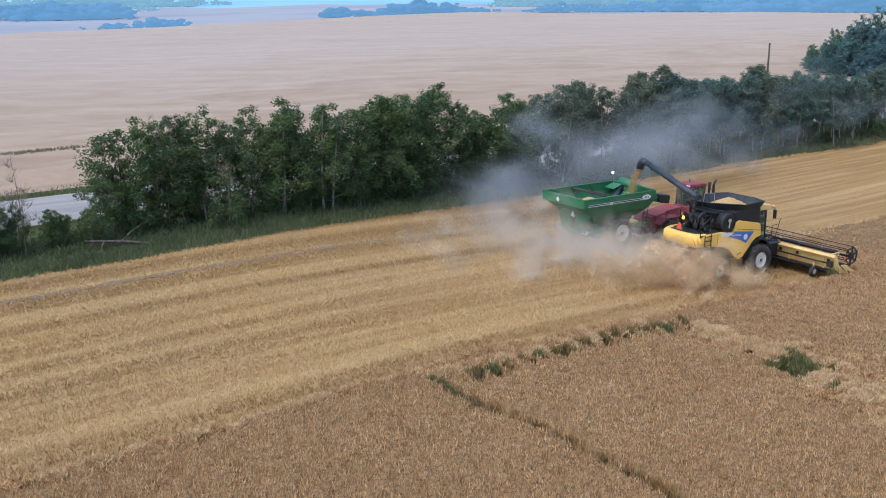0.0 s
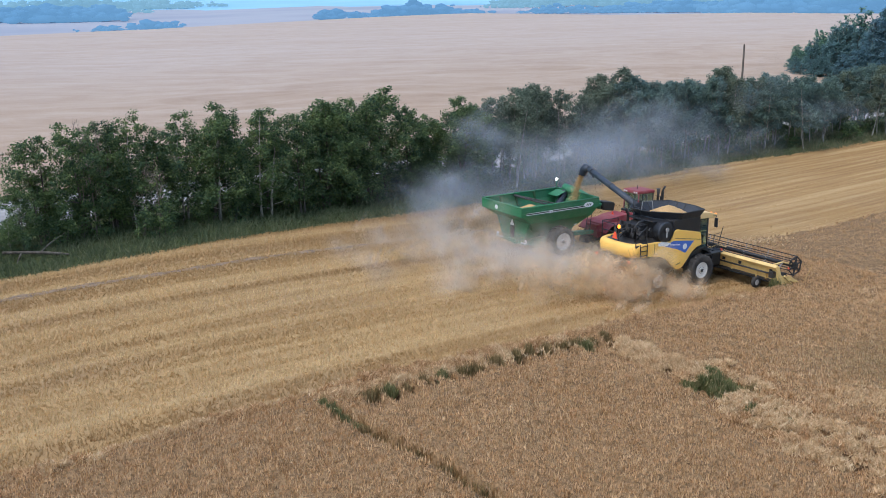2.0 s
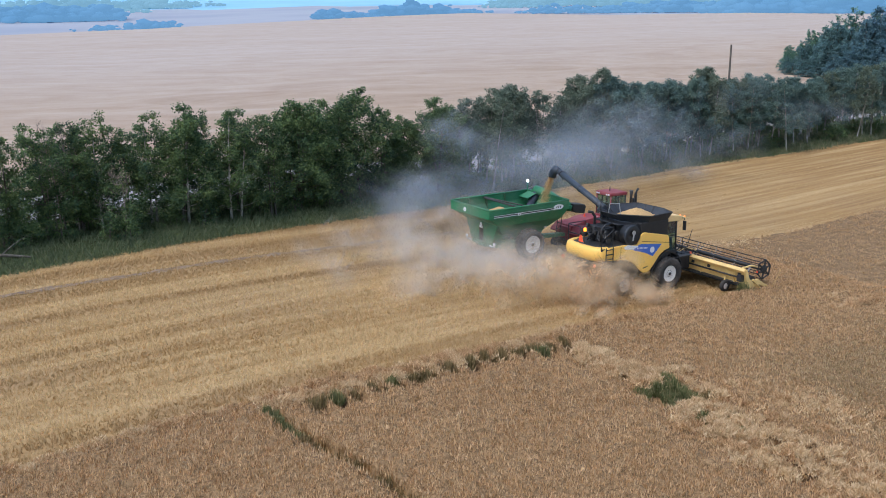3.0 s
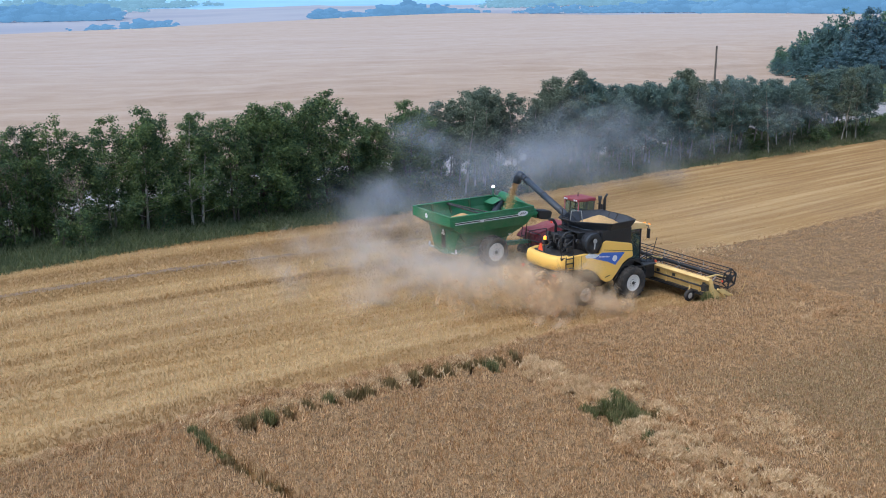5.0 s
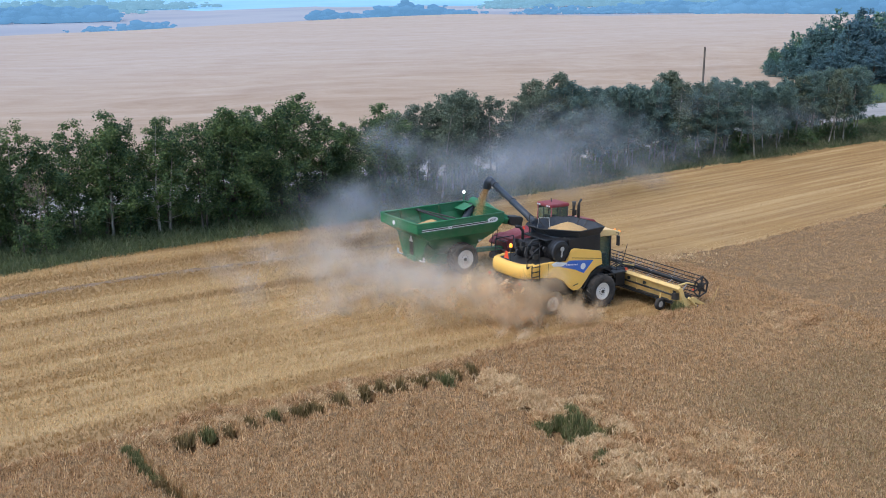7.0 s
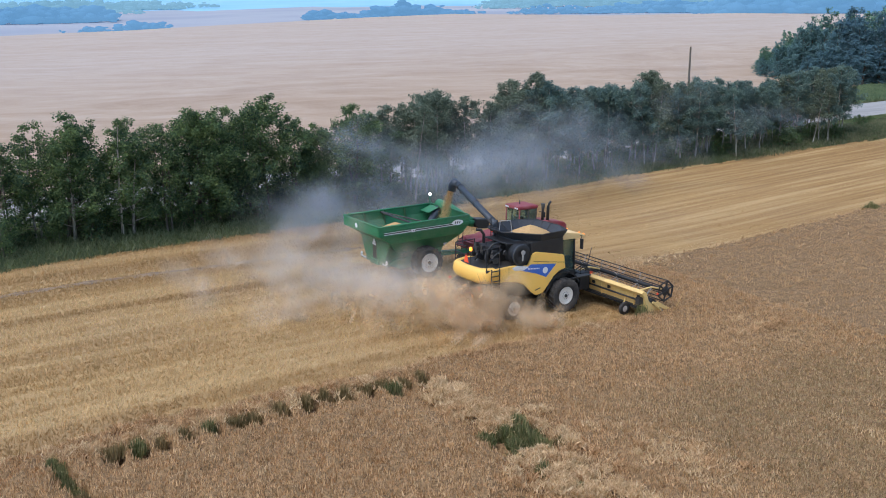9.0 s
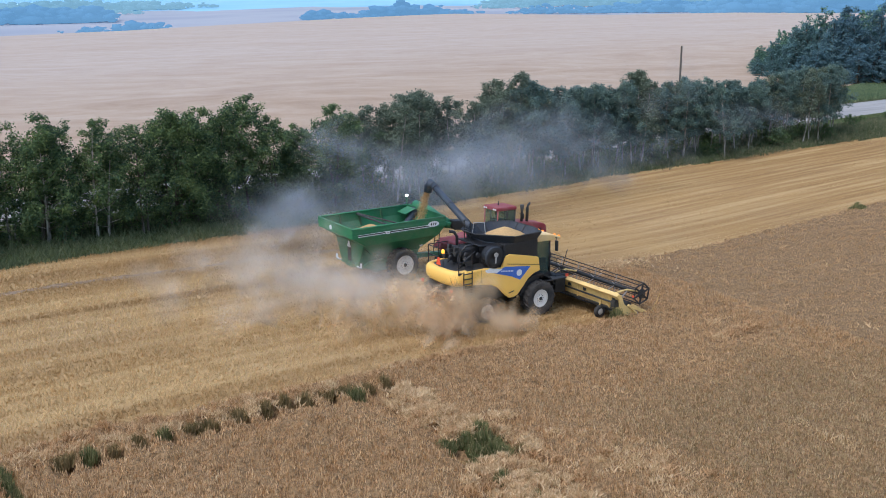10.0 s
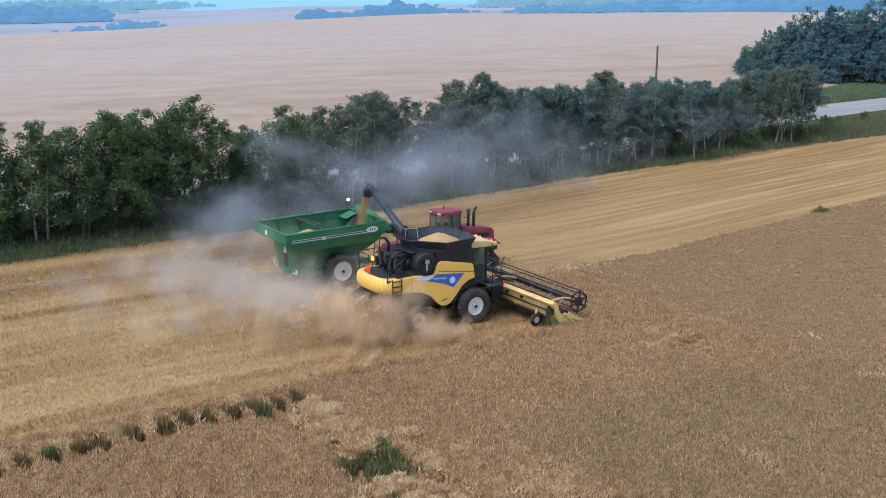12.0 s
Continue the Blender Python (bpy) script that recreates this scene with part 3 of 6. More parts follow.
for i, (tx, ty) in enumerate(TUFTS):
    green = i in (1, 4, 13)
    weed("weed_tuft", tx, ty, 0.34 - 0.03 * (i % 3), 0.86 - 0.05 * (i % 4), 30, M_WEED if green else M_BROWNWEED, "green weed tuft in a gap of the wheat" if green else "browned weed tuft in a gap of the wheat", "weed", "weed tufts along the plot edge", 40 + i)
for i in range(9):
    wy = 31.3 - 0.42 * i
    weed("lane_weed", float(lane_x(wy)) + 0.06 * (i % 2), wy, 0.26, 0.66 - 0.035 * i, 40, M_WEED if i < 6 else M_BROWNWEED, "dark green weeds at the end of a crop lane", "weed", "weeds in the lane", 60 + i)
for i in range(15):
    wy = 27.2 - 0.55 * i
    weed("lane_weed", float(lane_x(wy)) + 0.1, wy, 0.18, 0.36 + 0.08 * (i % 3), 16, M_BROWNWEED, "thin browned weeds along the crop lane", "weed", "weeds in the lane", 120 + i)
CLUMPS = [(33.4, 26.0, 0.5, 0.62), (34.2, 26.1, 0.5, 0.7), (35.0, 26.4, 0.5, 0.85), (34.9, 25.7, 0.6, 0.8), (34.9, 24.9, 0.6, 0.72), (34.2, 25.2, 0.45, 0.66), (33.6, 24.5, 0.42, 0.62), (35.6, 24.6, 0.4, 0.7), (33.5, 22.9, 0.3, 0.7), (34.5, 22.6, 0.3, 0.72), (33.7, 21.3, 0.28, 0.68)]
for i, (wx, wy, r, h) in enumerate(CLUMPS):
    brown = i in (7, 9)
    weed("weed_clump", wx, wy, 0.85 * r, 0.95 * h, int(95 * r), M_BROWNWEED if brown else M_WEED, "browned weed clump in the lodged wheat" if brown else "dense dark green weed clump in the wheat", "weed", "weed clumps", 80 + i)
weed("weed_clump", 49.9, 34.85, 0.5, 0.9, 60, M_WEED, "green weed clump at the edge of the crop", "weed", "weed clumps", 95)
weed("weed_clump", 86.0, 46.5, 0.6, 0.95, 60, M_WEED, "green weed clump in the standing wheat", "weed", "weed clumps", 96)


# ---- trees ----
def tube_np(pts, radii, n=6):
    pts = np.asarray(pts, float)
    V, F = [], []
    for i, p in enumerate(pts):
        d = pts[min(i + 1, len(pts) - 1)] - pts[max(i - 1, 0)]
        d = d / (np.linalg.norm(d) + 1e-9)
        s = np.cross(d, [0.3, 0.9, 0.1])
        s = s / np.linalg.norm(s)
        t = np.cross(d, s)
        for k in range(n):
            a = 2 * np.pi * k / n
            V.append(p + radii[i] * (np.cos(a) * s + np.sin(a) * t))
    for i in range(len(pts) - 1):
        for k in range(n):
            F.append((i * n + k, i * n + (k + 1) % n, (i + 1) * n + (k + 1) % n, (i + 1) * n + k))
    return V, F


def wood_mesh(name, tubes, mat, n=4):
    V, F = [], []
    for pts, radii in tubes:
        v, f = tube_np(pts, radii, n)
        F += [tuple(i + len(V) for i in q) for q in f]
        V += v
    return np_mesh(name, np.array(V), np.array(F), [mat], None, True)


def branching(r, h, clear, spread, stems, limbs, rad, twigs=4):
    """Stems with rising limbs and twigs: a list of tubes, and the places where leaves grow with their reach."""
    tubes, ends = [], []
    for s in range(stems):
        bx, by = r.normal(0, 0.4 * (stems > 1), 2)
        lean = r.normal(0, 0.06, 2)
        hh = h * r.uniform(0.78, 0.95) if s else h
        pts = []
        for k in range(7):
            t = k / 6
            pts.append((bx + lean[0] * hh * t + 0.12 * math.sin(3 * t + s), by + lean[1] * hh * t + 0.12 * math.cos(2.5 * t + s), hh * 0.95 * t))
        tubes.append((pts, [rad * (1 - 0.85 * k / 6) for k in range(7)]))
        turn = r.uniform(0, 2 * np.pi)
        for j in range(limbs):
            t = clear + (0.96 - clear) * (j + r.random()) / limbs
            k = min(5, int(t * 6))
            p = np.array(pts[k]) + (np.array(pts[k + 1]) - np.array(pts[k])) * (t * 6 - k)
            turn += 2.4 + r.normal(0, 0.4)
            u = (t - clear) / (1.0 - clear)
            L = spread * (1.0 - 0.66 * u ** 1.8) * (0.6 + 0.4 * min(1, u * 5)) * r.uniform(0.5, 1.2)
            rise = 0.3 + 0.8 * u + r.normal(0, 0.2)
            d = np.array([math.cos(turn), math.sin(turn), rise])
            d = d / np.linalg.norm(d)
            e = p + d * L
            mid = (p + e) / 2 + np.array([0, 0, -0.04 * L])
            tubes.append(([p, mid, e], [rad * 0.34 * (1.1 - t), rad * 0.22 * (1.1 - t), 0.010]))
            ends.append((e, 0.30 + 0.10 * L))
            for q in range(twigs):
                f = r.uniform(0.35, 1.0)
                o = p + (e - p) * f
                w = d * 0.5 + r.normal(0, 0.55, 3) + np.array([0, 0, 0.35])
                w = w / np.linalg.norm(w) * L * r.uniform(0.22, 0.45)
                if q == 0:
                    tubes.append(([o, o + w * 0.5 + r.normal(0, 0.02, 3), o + w], [rad * 0.12, rad * 0.08, 0.006]))
                ends.append((o + w, 0.22 + 0.12 * L))
        ends += [(np.array(pts[6]) + np.array([0, 0, 0.12 * q]), 0.34) for q in range(3)]
    return tubes, ends


def leaf_mesh(name, r, ends, count, size, mat):
    """Leaves in tight sprays round the twig ends, lying rather flat, as leaves do."""
    reach = np.array([q for _, q in ends])
    pick = r.choice(len(ends), count, p=reach ** 2 / (reach ** 2).sum())
    C = np.array([e for e, _ in ends])[pick]
    off = r.normal(0, 1, (count, 3))
    off = off / (np.linalg.norm(off, axis=1, keepdims=True) + 1e-9) * (r.random((count, 1)) ** 0.5)
    P = C + off * reach[pick][:, None] * np.array([1.05, 1.05, 0.85])
    sz = (size * r.uniform(0.6, 1.4, count))[:, None]
    n = off * 0.7 + r.normal(0, 0.6, (count, 3)) + np.array([0, 0, 0.8])
    n = n / np.linalg.norm(n, axis=1, keepdims=True)
    b = np.cross(n, r.normal(0, 1, (count, 3)))
    b = b / (np.linalg.norm(b, axis=1, keepdims=True) + 1e-9)
    c = np.cross(n, b)
    Q = np.stack([P - b * sz * 0.85, P + c * sz * 1.35, P + b * sz * 0.85 - c * sz * 0.45], 1)
    return np_mesh(name, Q.reshape(-1, 3), np.arange(count * 3).reshape(-1, 3), [mat])


def tree(seed, h, clear, spread, stems, limbs, rad, leaves, size, leafmat, barkmat, twigs=4):
    r = np.random.default_rng(seed)
    tubes, ends = branching(r, h, clear, spread, stems, limbs, rad, twigs)
    return wood_mesh("trunk", tubes, barkmat), leaf_mesh("crown", r, ends, leaves, size, leafmat)


def plant(name, meshes, x, y, turn, s, label, cat, group, sink=0.1):
    ob = new(name)
    ob.matrix_basis = pose(x, y, z_at(x, y) - sink, 0, 0, turn) @ Matrix.Diagonal((s[0], s[0], s[1], 1))
    for part_name, me in zip(("trunk", "crown"), meshes):
        o = new(part_name, me)
        o.parent = ob
    return tagged(ob, label, cat, group)


BUSHY = [tree(100 + i, 8.0, 0.10, 2.7, 2, 19, 0.10, 9600, 0.078, M_LEAF, M_BARK if i in (1, 4) else M_BARK_DARK, 5) for i in range(6)]
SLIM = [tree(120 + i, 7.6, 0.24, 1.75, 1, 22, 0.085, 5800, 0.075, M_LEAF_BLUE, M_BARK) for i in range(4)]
GREYED = [tree(140 + i, 7.6, 0.30, 1.9, 1, 20, 0.085, 4300, 0.075, M_LEAF_GREY, M_BARK) for i in range(3)]
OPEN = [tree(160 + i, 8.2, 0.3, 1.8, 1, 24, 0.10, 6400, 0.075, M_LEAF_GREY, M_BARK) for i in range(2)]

TOP = {me.name: max(v.co.z for v in me.vertices) - 0.15 for kind in (BUSHY, SLIM, GREYED, OPEN) for _, me in kind}
ROW_LABEL = {"b": "dense bushy dark green poplar in the roadside row", "s": "slim pale-stemmed poplar in the roadside row", "d": "thin grey-green poplar in the roadside row", "o": "tall open-crowned poplar standing above the row"}


row_rng = np.random.default_rng(31)


def row_tree(kind, x, v, h):
    stock = {"b": BUSHY, "s": SLIM, "d": GREYED, "o": OPEN}[kind]
    k = int(row_rng.integers(0, len(stock)))
    sz = h / TOP[stock[k][1].name]
    w = sz * row_rng.uniform(0.92, 1.12)
    plant("poplar_tree", stock[k], x, v + 0.09 * (x - 15), row_rng.uniform(0, 360), (w, sz), ROW_LABEL[kind], "tree", "trees of the roadside row")


def make_row():
    top = [(15, 6.3), (19, 6.7), (22.6, 7.2), (24.3, 7.5), (26.0, 7.3), (27.1, 8.1), (28.9, 7.9), (32.7, 7.4), (34.7, 7.1), (36.4, 7.4), (37.7, 8.4), (39.4, 7.4), (41.2, 8.0), (43.6, 8.3), (46.0, 7.7), (47.2, 5.6), (49.0, 6.6), (51.1, 7.4), (54.4, 7.1), (58.5, 8.2), (61.6, 7.6), (66.5, 6.8), (68.1, 8.2), (70.2, 8.6), (74.6, 7.4), (78.4, 7.7), (82.4, 8.2), (87.5, 8.3), (89.4, 7.4), (95.9, 7.6), (104.1, 6.8), (110.6, 7.4), (117.6, 8.0), (121.4, 7.6)]
    tx, th = zip(*top)
    x = 21.0
    while x < 120.5:
        h = float(np.interp(x, tx, th)) * row_rng.uniform(0.94, 1.07)
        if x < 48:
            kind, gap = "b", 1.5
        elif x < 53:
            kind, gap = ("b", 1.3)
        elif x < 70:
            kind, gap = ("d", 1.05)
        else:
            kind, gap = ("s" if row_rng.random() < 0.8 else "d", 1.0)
        if not 45.9 < x < 48.6:
            row_tree(kind, x, 65.0 + row_rng.normal(0, 1.0), h)
        if row_rng.random() < (0.4 if x < 53 else 0.85) and not 45.4 < x < 48.6:
            row_tree(kind, x + 0.5, 66.4 + row_rng.normal(0, 0.4), h * 0.93)
        x += gap * row_rng.uniform(0.8, 1.2)
    row_tree("b", 46.6, 65.2, 4.8)
    row_tree("b", 48.0, 65.6, 5.8)
    row_tree("o", 70.0, 65.4, 9.5)
    row_tree("o", 68.6, 65.2, 8.9)
    row_tree("o", 72.3, 65.4, 8.6)
    row_tree("o", 87.5, 65.2, 8.8)
    row_tree("d", 58.5, 65.0, 8.3)
    row_tree("s", 96.9, 65.7, 7.3)
    row_tree("s", 97.4, 66.5, 7.0)
    row_tree("s", 96.3, 66.9, 6.6)
    row_tree("o", 121.0, 65.6, 7.7)
    row_tree("o", 122.0, 65.9, 7.0)
    row_tree("b", 17.0, 64.6, 6.9)
    row_tree("b", 16.2, 63.6, 4.2)
    row_tree("b", 18.2, 65.2, 5.0)
    row_tree("b", 8.2, 63.5, 5.2)
    row_tree("b", 10.0, 63.8, 3.2)
    row_tree("b", 12.6, 63.9, 2.6)
    row_tree("b", 11.2, 63.4, 3.2)
    row_tree("b", 9.3, 62.9, 4.4)
    row_tree("b", 13.9, 64.0, 2.2)
    row_tree("b", 15.4, 63.0, 2.4)


make_row()

# low bushes at the foot of the row
SHRUB = [tree(180 + i, 1.9, 0.02, 0.85, 4, 7, 0.03, 1400, 0.07, M_LEAF, M_BARK_DARK, 2) for i in range(3)]
for i in range(46):
    x = 6 + 2.45 * i + rng.uniform(-0.8, 0.8)
    if x > 75 and rng.random() < 0.6:
        continue
    plant("shrub", SHRUB[i % 3], x, 64.0 + rng.normal(0, 0.8) + 0.09 * (x - 15), rng.uniform(0, 360), (rng.uniform(0.7, 1.3), rng.uniform(0.6, 1.2)), "low dark green undergrowth shrub beneath the trees", "shrub", "undergrowth shrubs")
for i in range(56):
    x = 20 + 1.75 * i + rng.uniform(-0.7, 0.7)
    plant("shrub", SHRUB[i % 3], x, 67.4 + rng.normal(0, 0.5) + 0.09 * (x - 15), rng.uniform(0, 360), (rng.uniform(0.8, 1.3), rng.uniform(0.7, 1.25)), "low dark green undergrowth shrub beneath the trees", "shrub", "undergrowth shrubs")
for x, y, s in [(126.2, 76.0, 0.75), (129.0, 76.5, 0.4), (131.5, 77.5, 0.5), (136.5, 77.5, 0.6)]:
    plant("shrub", SHRUB[0], x, y, 40 * x, (s, s), "small lone green shrub in the grass verge", "shrub", "verge shrubs")
plant("roadside_tree", SLIM[0], 150.5, 82.5, 10, (0.9, 0.62), "small leafy green tree beside the gravel road", "tree", "")


# bare dead bushes
def bare(seed, h):
    r = np.random.default_rng(seed)
    tubes, ends = branching(r, h, 0.25, 1.1, 2, 12, 0.05)
    for e, L in ends[::2]:
        for k in range(3):
            d = r.normal(0, 1, 3)
            d[2] = abs(d[2]) + 0.4
            d = d / np.linalg.norm(d) * r.uniform(0.3, 0.7)
            tubes.append(([e, e + d * 0.5 + r.normal(0, 0.03, 3), e + d], [0.012, 0.009, 0.004]))
    return wood_mesh("bare_tree", tubes, M_TWIG, 5)


for i, (x, v, h) in enumerate([(20.3, 65.4, 7.4), (21.6, 66.0, 7.2), (10.6, 63.2, 6.2), (11.6, 64.2, 3.6), (9.0, 62.8, 3.0), (24.0, 63.4, 4.5)]):
    o = new("bare_tree", bare(200 + i, h))
    y = v + 0.09 * (x - 15)
    o.location = (x, y, z_at(x, y) - 0.1)
    tagged(o, "leafless dead grey tree with fine twigs", "tree", "bare trees")


def make_log():
    pts = [(14.6, 61.7, 0.55), (15.6, 61.4, 0.5), (16.6, 61.25, 0.38), (17.6, 61.1, 0.22), (18.2, 61.0, 0.1)]
    tubes = [(pts, [0.09, 0.1, 0.1, 0.09, 0.06])]
    tubes.append(([(16.6, 61.25, 0.38), (17.3, 61.8, 0.75), (18.3, 62.3, 1.15)], [0.05, 0.035, 0.012]))
    tubes.append(([(15.6, 61.4, 0.5), (15.3, 61.0, 0.2), (15.2, 60.8, 0.0)], [0.05, 0.04, 0.03]))
    me = wood_mesh("fallen_trunk", tubes, M_BARK_DARK, 7)
    tagged(new("fallen_trunk", me), "fallen bare grey tree trunk lying in the verge", "fallen trunk")


make_log()

# ---- power pole ----
pole_me = wood_mesh("utility_pole", [([(0, 0, -1.0), (0, 0, 4.0), (0.02, 0, 9.0)], [0.17, 0.15, 0.12])], M_BARK_DARK, 10)
pole = new("utility_pole", pole_me)
pole.location = (120.2, 98.4, z_at(120.2, 98.4))
tagged(pole, "weathered wooden utility pole in the far field", "utility pole")

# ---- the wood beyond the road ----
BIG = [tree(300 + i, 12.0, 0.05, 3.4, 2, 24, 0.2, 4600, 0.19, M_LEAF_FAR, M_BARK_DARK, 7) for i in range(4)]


def make_wood():
    """A wood whose trees rise from a low western edge."""
    r = np.random.default_rng(5)
    edge = radians(51.9)
    n = 0
    for i in range(34):
        for j in range(5):
            a = 1.0 + 2.9 * i + r.uniform(-1.1, 1.1)
            d = 238 + 5.5 * j + r.uniform(-2, 2) - 12 * smooth(a / 14.0) - 0.3 * a
            if (a > 30 and j in (1, 3)) or (a > 60 and j > 2) or (j > 1 and i % 2 and a > 12):
                continue
            x = 11 + d * math.sin(edge) + a * math.cos(edge)
            y = 4 + d * math.cos(edge) - a * math.sin(edge)
            low = j == 0
            top = np.interp(a, [0, 4.7, 10, 14.4, 25, 60], [5.0, 8.6, 12.6, 14.4, 17.0, 20.0])
            h = (0.55 if low else 1.0) * float(top) * r.uniform(0.76, 1.08) / 12.0
            w = (0.24 + 0.62 * h) * (1.4 if low else 1.15)
            if low:
                plant("woodland_bush", BIG[n % 4], x, y, r.uniform(0, 360), (w, h), "low bush along the wood's edge, tinted blue for haze", "bush", "bushes of the wood", 0.6)
            else:
                plant("woodland_tree", BIG[n % 4], x, y, r.uniform(0, 360), (w, h), "broad green tree of the wood beyond the road", "tree", "trees of the wood", 0.6)
            n += 1

make_wood()


# ---- hazy far woods ----
def blob():
    bm = bmesh.new()
    bmesh.ops.create_icosphere(bm, subdivisions=1, radius=1.0)
    bm.verts.ensure_lookup_table()
    v = np.array([q.co[:] for q in bm.verts])
    f = np.array([[q.index for q in g.verts] for g in bm.faces])
    bm.free()
    return v, f


BLOB_V, BLOB_F = blob()


def far_clumps(name, items, mat, label, seed):
    """Far trees as tufts of coarse leaf sprays: (bearing, distance, width, height, count)."""
    r = np.random.default_rng(seed)
    tris = []
    for bearing, dist, width, height, count in items:
        b = radians(bearing)
        for k in range(count):
            t = r.uniform(-0.5, 0.5)
            px = math.sin(b) * dist + math.cos(b) * width * t + r.normal(0, 6)
            py = math.cos(b) * dist - math.sin(b) * width * t + r.normal(0, 6)
            hh = height * r.uniform(0.6, 1.1) * (1 - 0.45 * abs(2 * t) ** 4)
            for q in range(7):
                o = r.normal(0, 0.26, 3) * hh * np.array([2.0, 2.0, 0.8])
                s = hh * r.uniform(0.13, 0.27)
                tris.append(BLOB_V * s * r.uniform(0.75, 1.25, (len(BLOB_V), 1)) * np.array([2.6, 2.6, 1.0]) + np.array([px + o[0], py + o[1], z_at(px, py) + max(s * 0.8, 0.5 * hh + o[2])]))
    V = np.concatenate(tris)
    F = (np.arange(len(tris))[:, None, None] * len(BLOB_V) + BLOB_F[None]).reshape(-1, 3)
    tagged(new(name, np_mesh(name, V, F, [mat], None, True)), label, "far woods", kind="stuff")


# the air is clear: the woods' haze is painted and glows in the material
M_HAZE_A = mat_haze_tint("hazy_blue_woods", (0.085, 0.20, 0.35), (0.105, 0.23, 0.385), 0.006, 0.9)
M_HAZE_B = mat_haze_tint("pale_hazy_woods", (0.13, 0.26, 0.36), (0.155, 0.29, 0.39), 0.006, 0.9)
far_clumps("far_woods", [(11.5, 1650, 300, 21, 90), (13.6, 1590, 110, 22, 50), (15.7, 1190, 22, 8, 7), (15.0, 1185, 20, 5, 5), (16.9, 1190, 10, 5, 4), (17.4, 1190, 12, 13, 5), (18.0, 1190, 6, 12, 3), (18.7, 1190, 18, 9, 7), (27.4, 1280, 22, 13, 8), (28.4, 1290, 70, 10, 22), (29.9, 1330, 15, 5, 4), (31.8, 1300, 80, 17, 30), (33.8, 1400, 110, 10, 24), (41.0, 1400, 150, 10, 30), (44.0, 1420, 130, 11, 26), (53.5, 1300, 260, 22, 90), (46.5, 1420, 160, 17, 40)], M_HAZE_A, "far woods tinted blue-grey for haze", 71)
far_clumps("distant_woods", [(13.0, 2500, 600, 24, 60), (17.0, 2550, 60, 20, 14), (19.2, 2600, 200, 14, 20), (16.5, 2150, 100, 12, 14), (37.5, 1900, 120, 12, 20), (43.0, 2100, 500, 26, 60), (50, 2000, 700, 26, 90)], M_HAZE_B, "very distant woods tinted pale blue for haze", 72)


# ---- materials of the machines ----
def mat_paint(name, col, dust=(0.40, 0.31, 0.20), amount=0.25, rough=0.42, scale=1.3):
    m, nt, b = material(name, rough, 0, 0.5)
    v = coords(nt, "Object")
    n = noise_tex(nt, v, scale, 6, 0.65)
    f = noise_tex(nt, v, 18, 4, 0.6)
    grime = ramp(nt, mix(nt, n, f, 0.3), [(0.42, (0, 0, 0)), (0.72, (amount, amount, amount))])
    c = mix(nt, col, dust, grime)
    nt.links.new(c, b.inputs["Base Color"])
    r = nt.nodes.new("ShaderNodeMapRange")
    r.inputs["To Min"].default_value, r.inputs["To Max"].default_value = rough - 0.08, rough + 0.35
    nt.links.new(n, r.inputs["Value"])
    nt.links.new(r.outputs["Result"], b.inputs["Roughness"])
    bump(nt, b, f, 0.05, 0.01)
    return m


def mat_glass(name, col):
    m, nt, b = material(name, 0.06, 0, 0.5)
    b.inputs["Base Color"].default_value = (*col, 1)
    b.inputs["Transmission Weight"].default_value = 0.85
    b.inputs["IOR"].default_value = 1.2
    return m


def mat_lamp(name, col, strength):
    m, nt, b = material(name, 0.3)
    b.inputs["Base Color"].default_value = (*col, 1)
    b.inputs["Emission Color"].default_value = (*col, 1)
    b.inputs["Emission Strength"].default_value = strength
    return m


M_YELLOW = mat_paint("harvester_yellow_paint", (0.93, 0.555, 0.12), amount=0.14)
M_HEADER = mat_paint("header_yellow_paint", (0.80, 0.56, 0.21), (0.32, 0.23, 0.13), 0.55, 0.55)
M_ROOF = mat_paint("cream_yellow_roof_paint", (0.82, 0.58, 0.27), amount=0.25)
M_BLACK = mat_paint("black_plastic", (0.011, 0.012, 0.015), (0.12, 0.105, 0.09), 0.22, 0.42)
M_DARK = mat_paint("dark_machine_metal", (0.018, 0.019, 0.022), (0.17, 0.145, 0.11), 0.3, 0.45)
M_TANK = mat_paint("dark_slate_tank_sheet", (0.02, 0.025, 0.034), (0.15, 0.15, 0.15), 0.3, 0.45)
M_SCREEN = mat_paint("auger_grey_blue_paint", (0.026, 0.037, 0.056), (0.16, 0.16, 0.16), 0.3, 0.4)
M_STEEL = mat_paint("bare_grey_steel", (0.35, 0.35, 0.35), (0.3, 0.25, 0.2), 0.4, 0.4)
M_WHITE = mat_paint("dusty_white_rim_paint", (0.74, 0.73, 0.70), (0.45, 0.38, 0.28), 0.5, 0.5)
M_RUBBER = mat_paint("dusty_tyre_rubber", (0.022, 0.022, 0.023), (0.20, 0.17, 0.14), 0.55, 0.85, 2.0)
M_BLUE_P = mat_paint("blue_decal_film", (0.03, 0.13, 0.52), amount=0.15)
M_PALEFILM = mat_paint("pale_decal_film", (0.72, 0.76, 0.80), amount=0.15)
M_GREEN = mat_paint("cart_green_paint", (0.016, 0.165, 0.07), (0.26, 0.28, 0.22), 0.3, 0.4)
M_GREEN_IN = mat_paint("cart_inner_green_paint", (0.014, 0.10, 0.038), (0.26, 0.24, 0.17), 0.45, 0.5)
M_RED = mat_paint("tractor_red_paint", (0.25, 0.022, 0.035), (0.36, 0.25, 0.23), 0.5, 0.45)
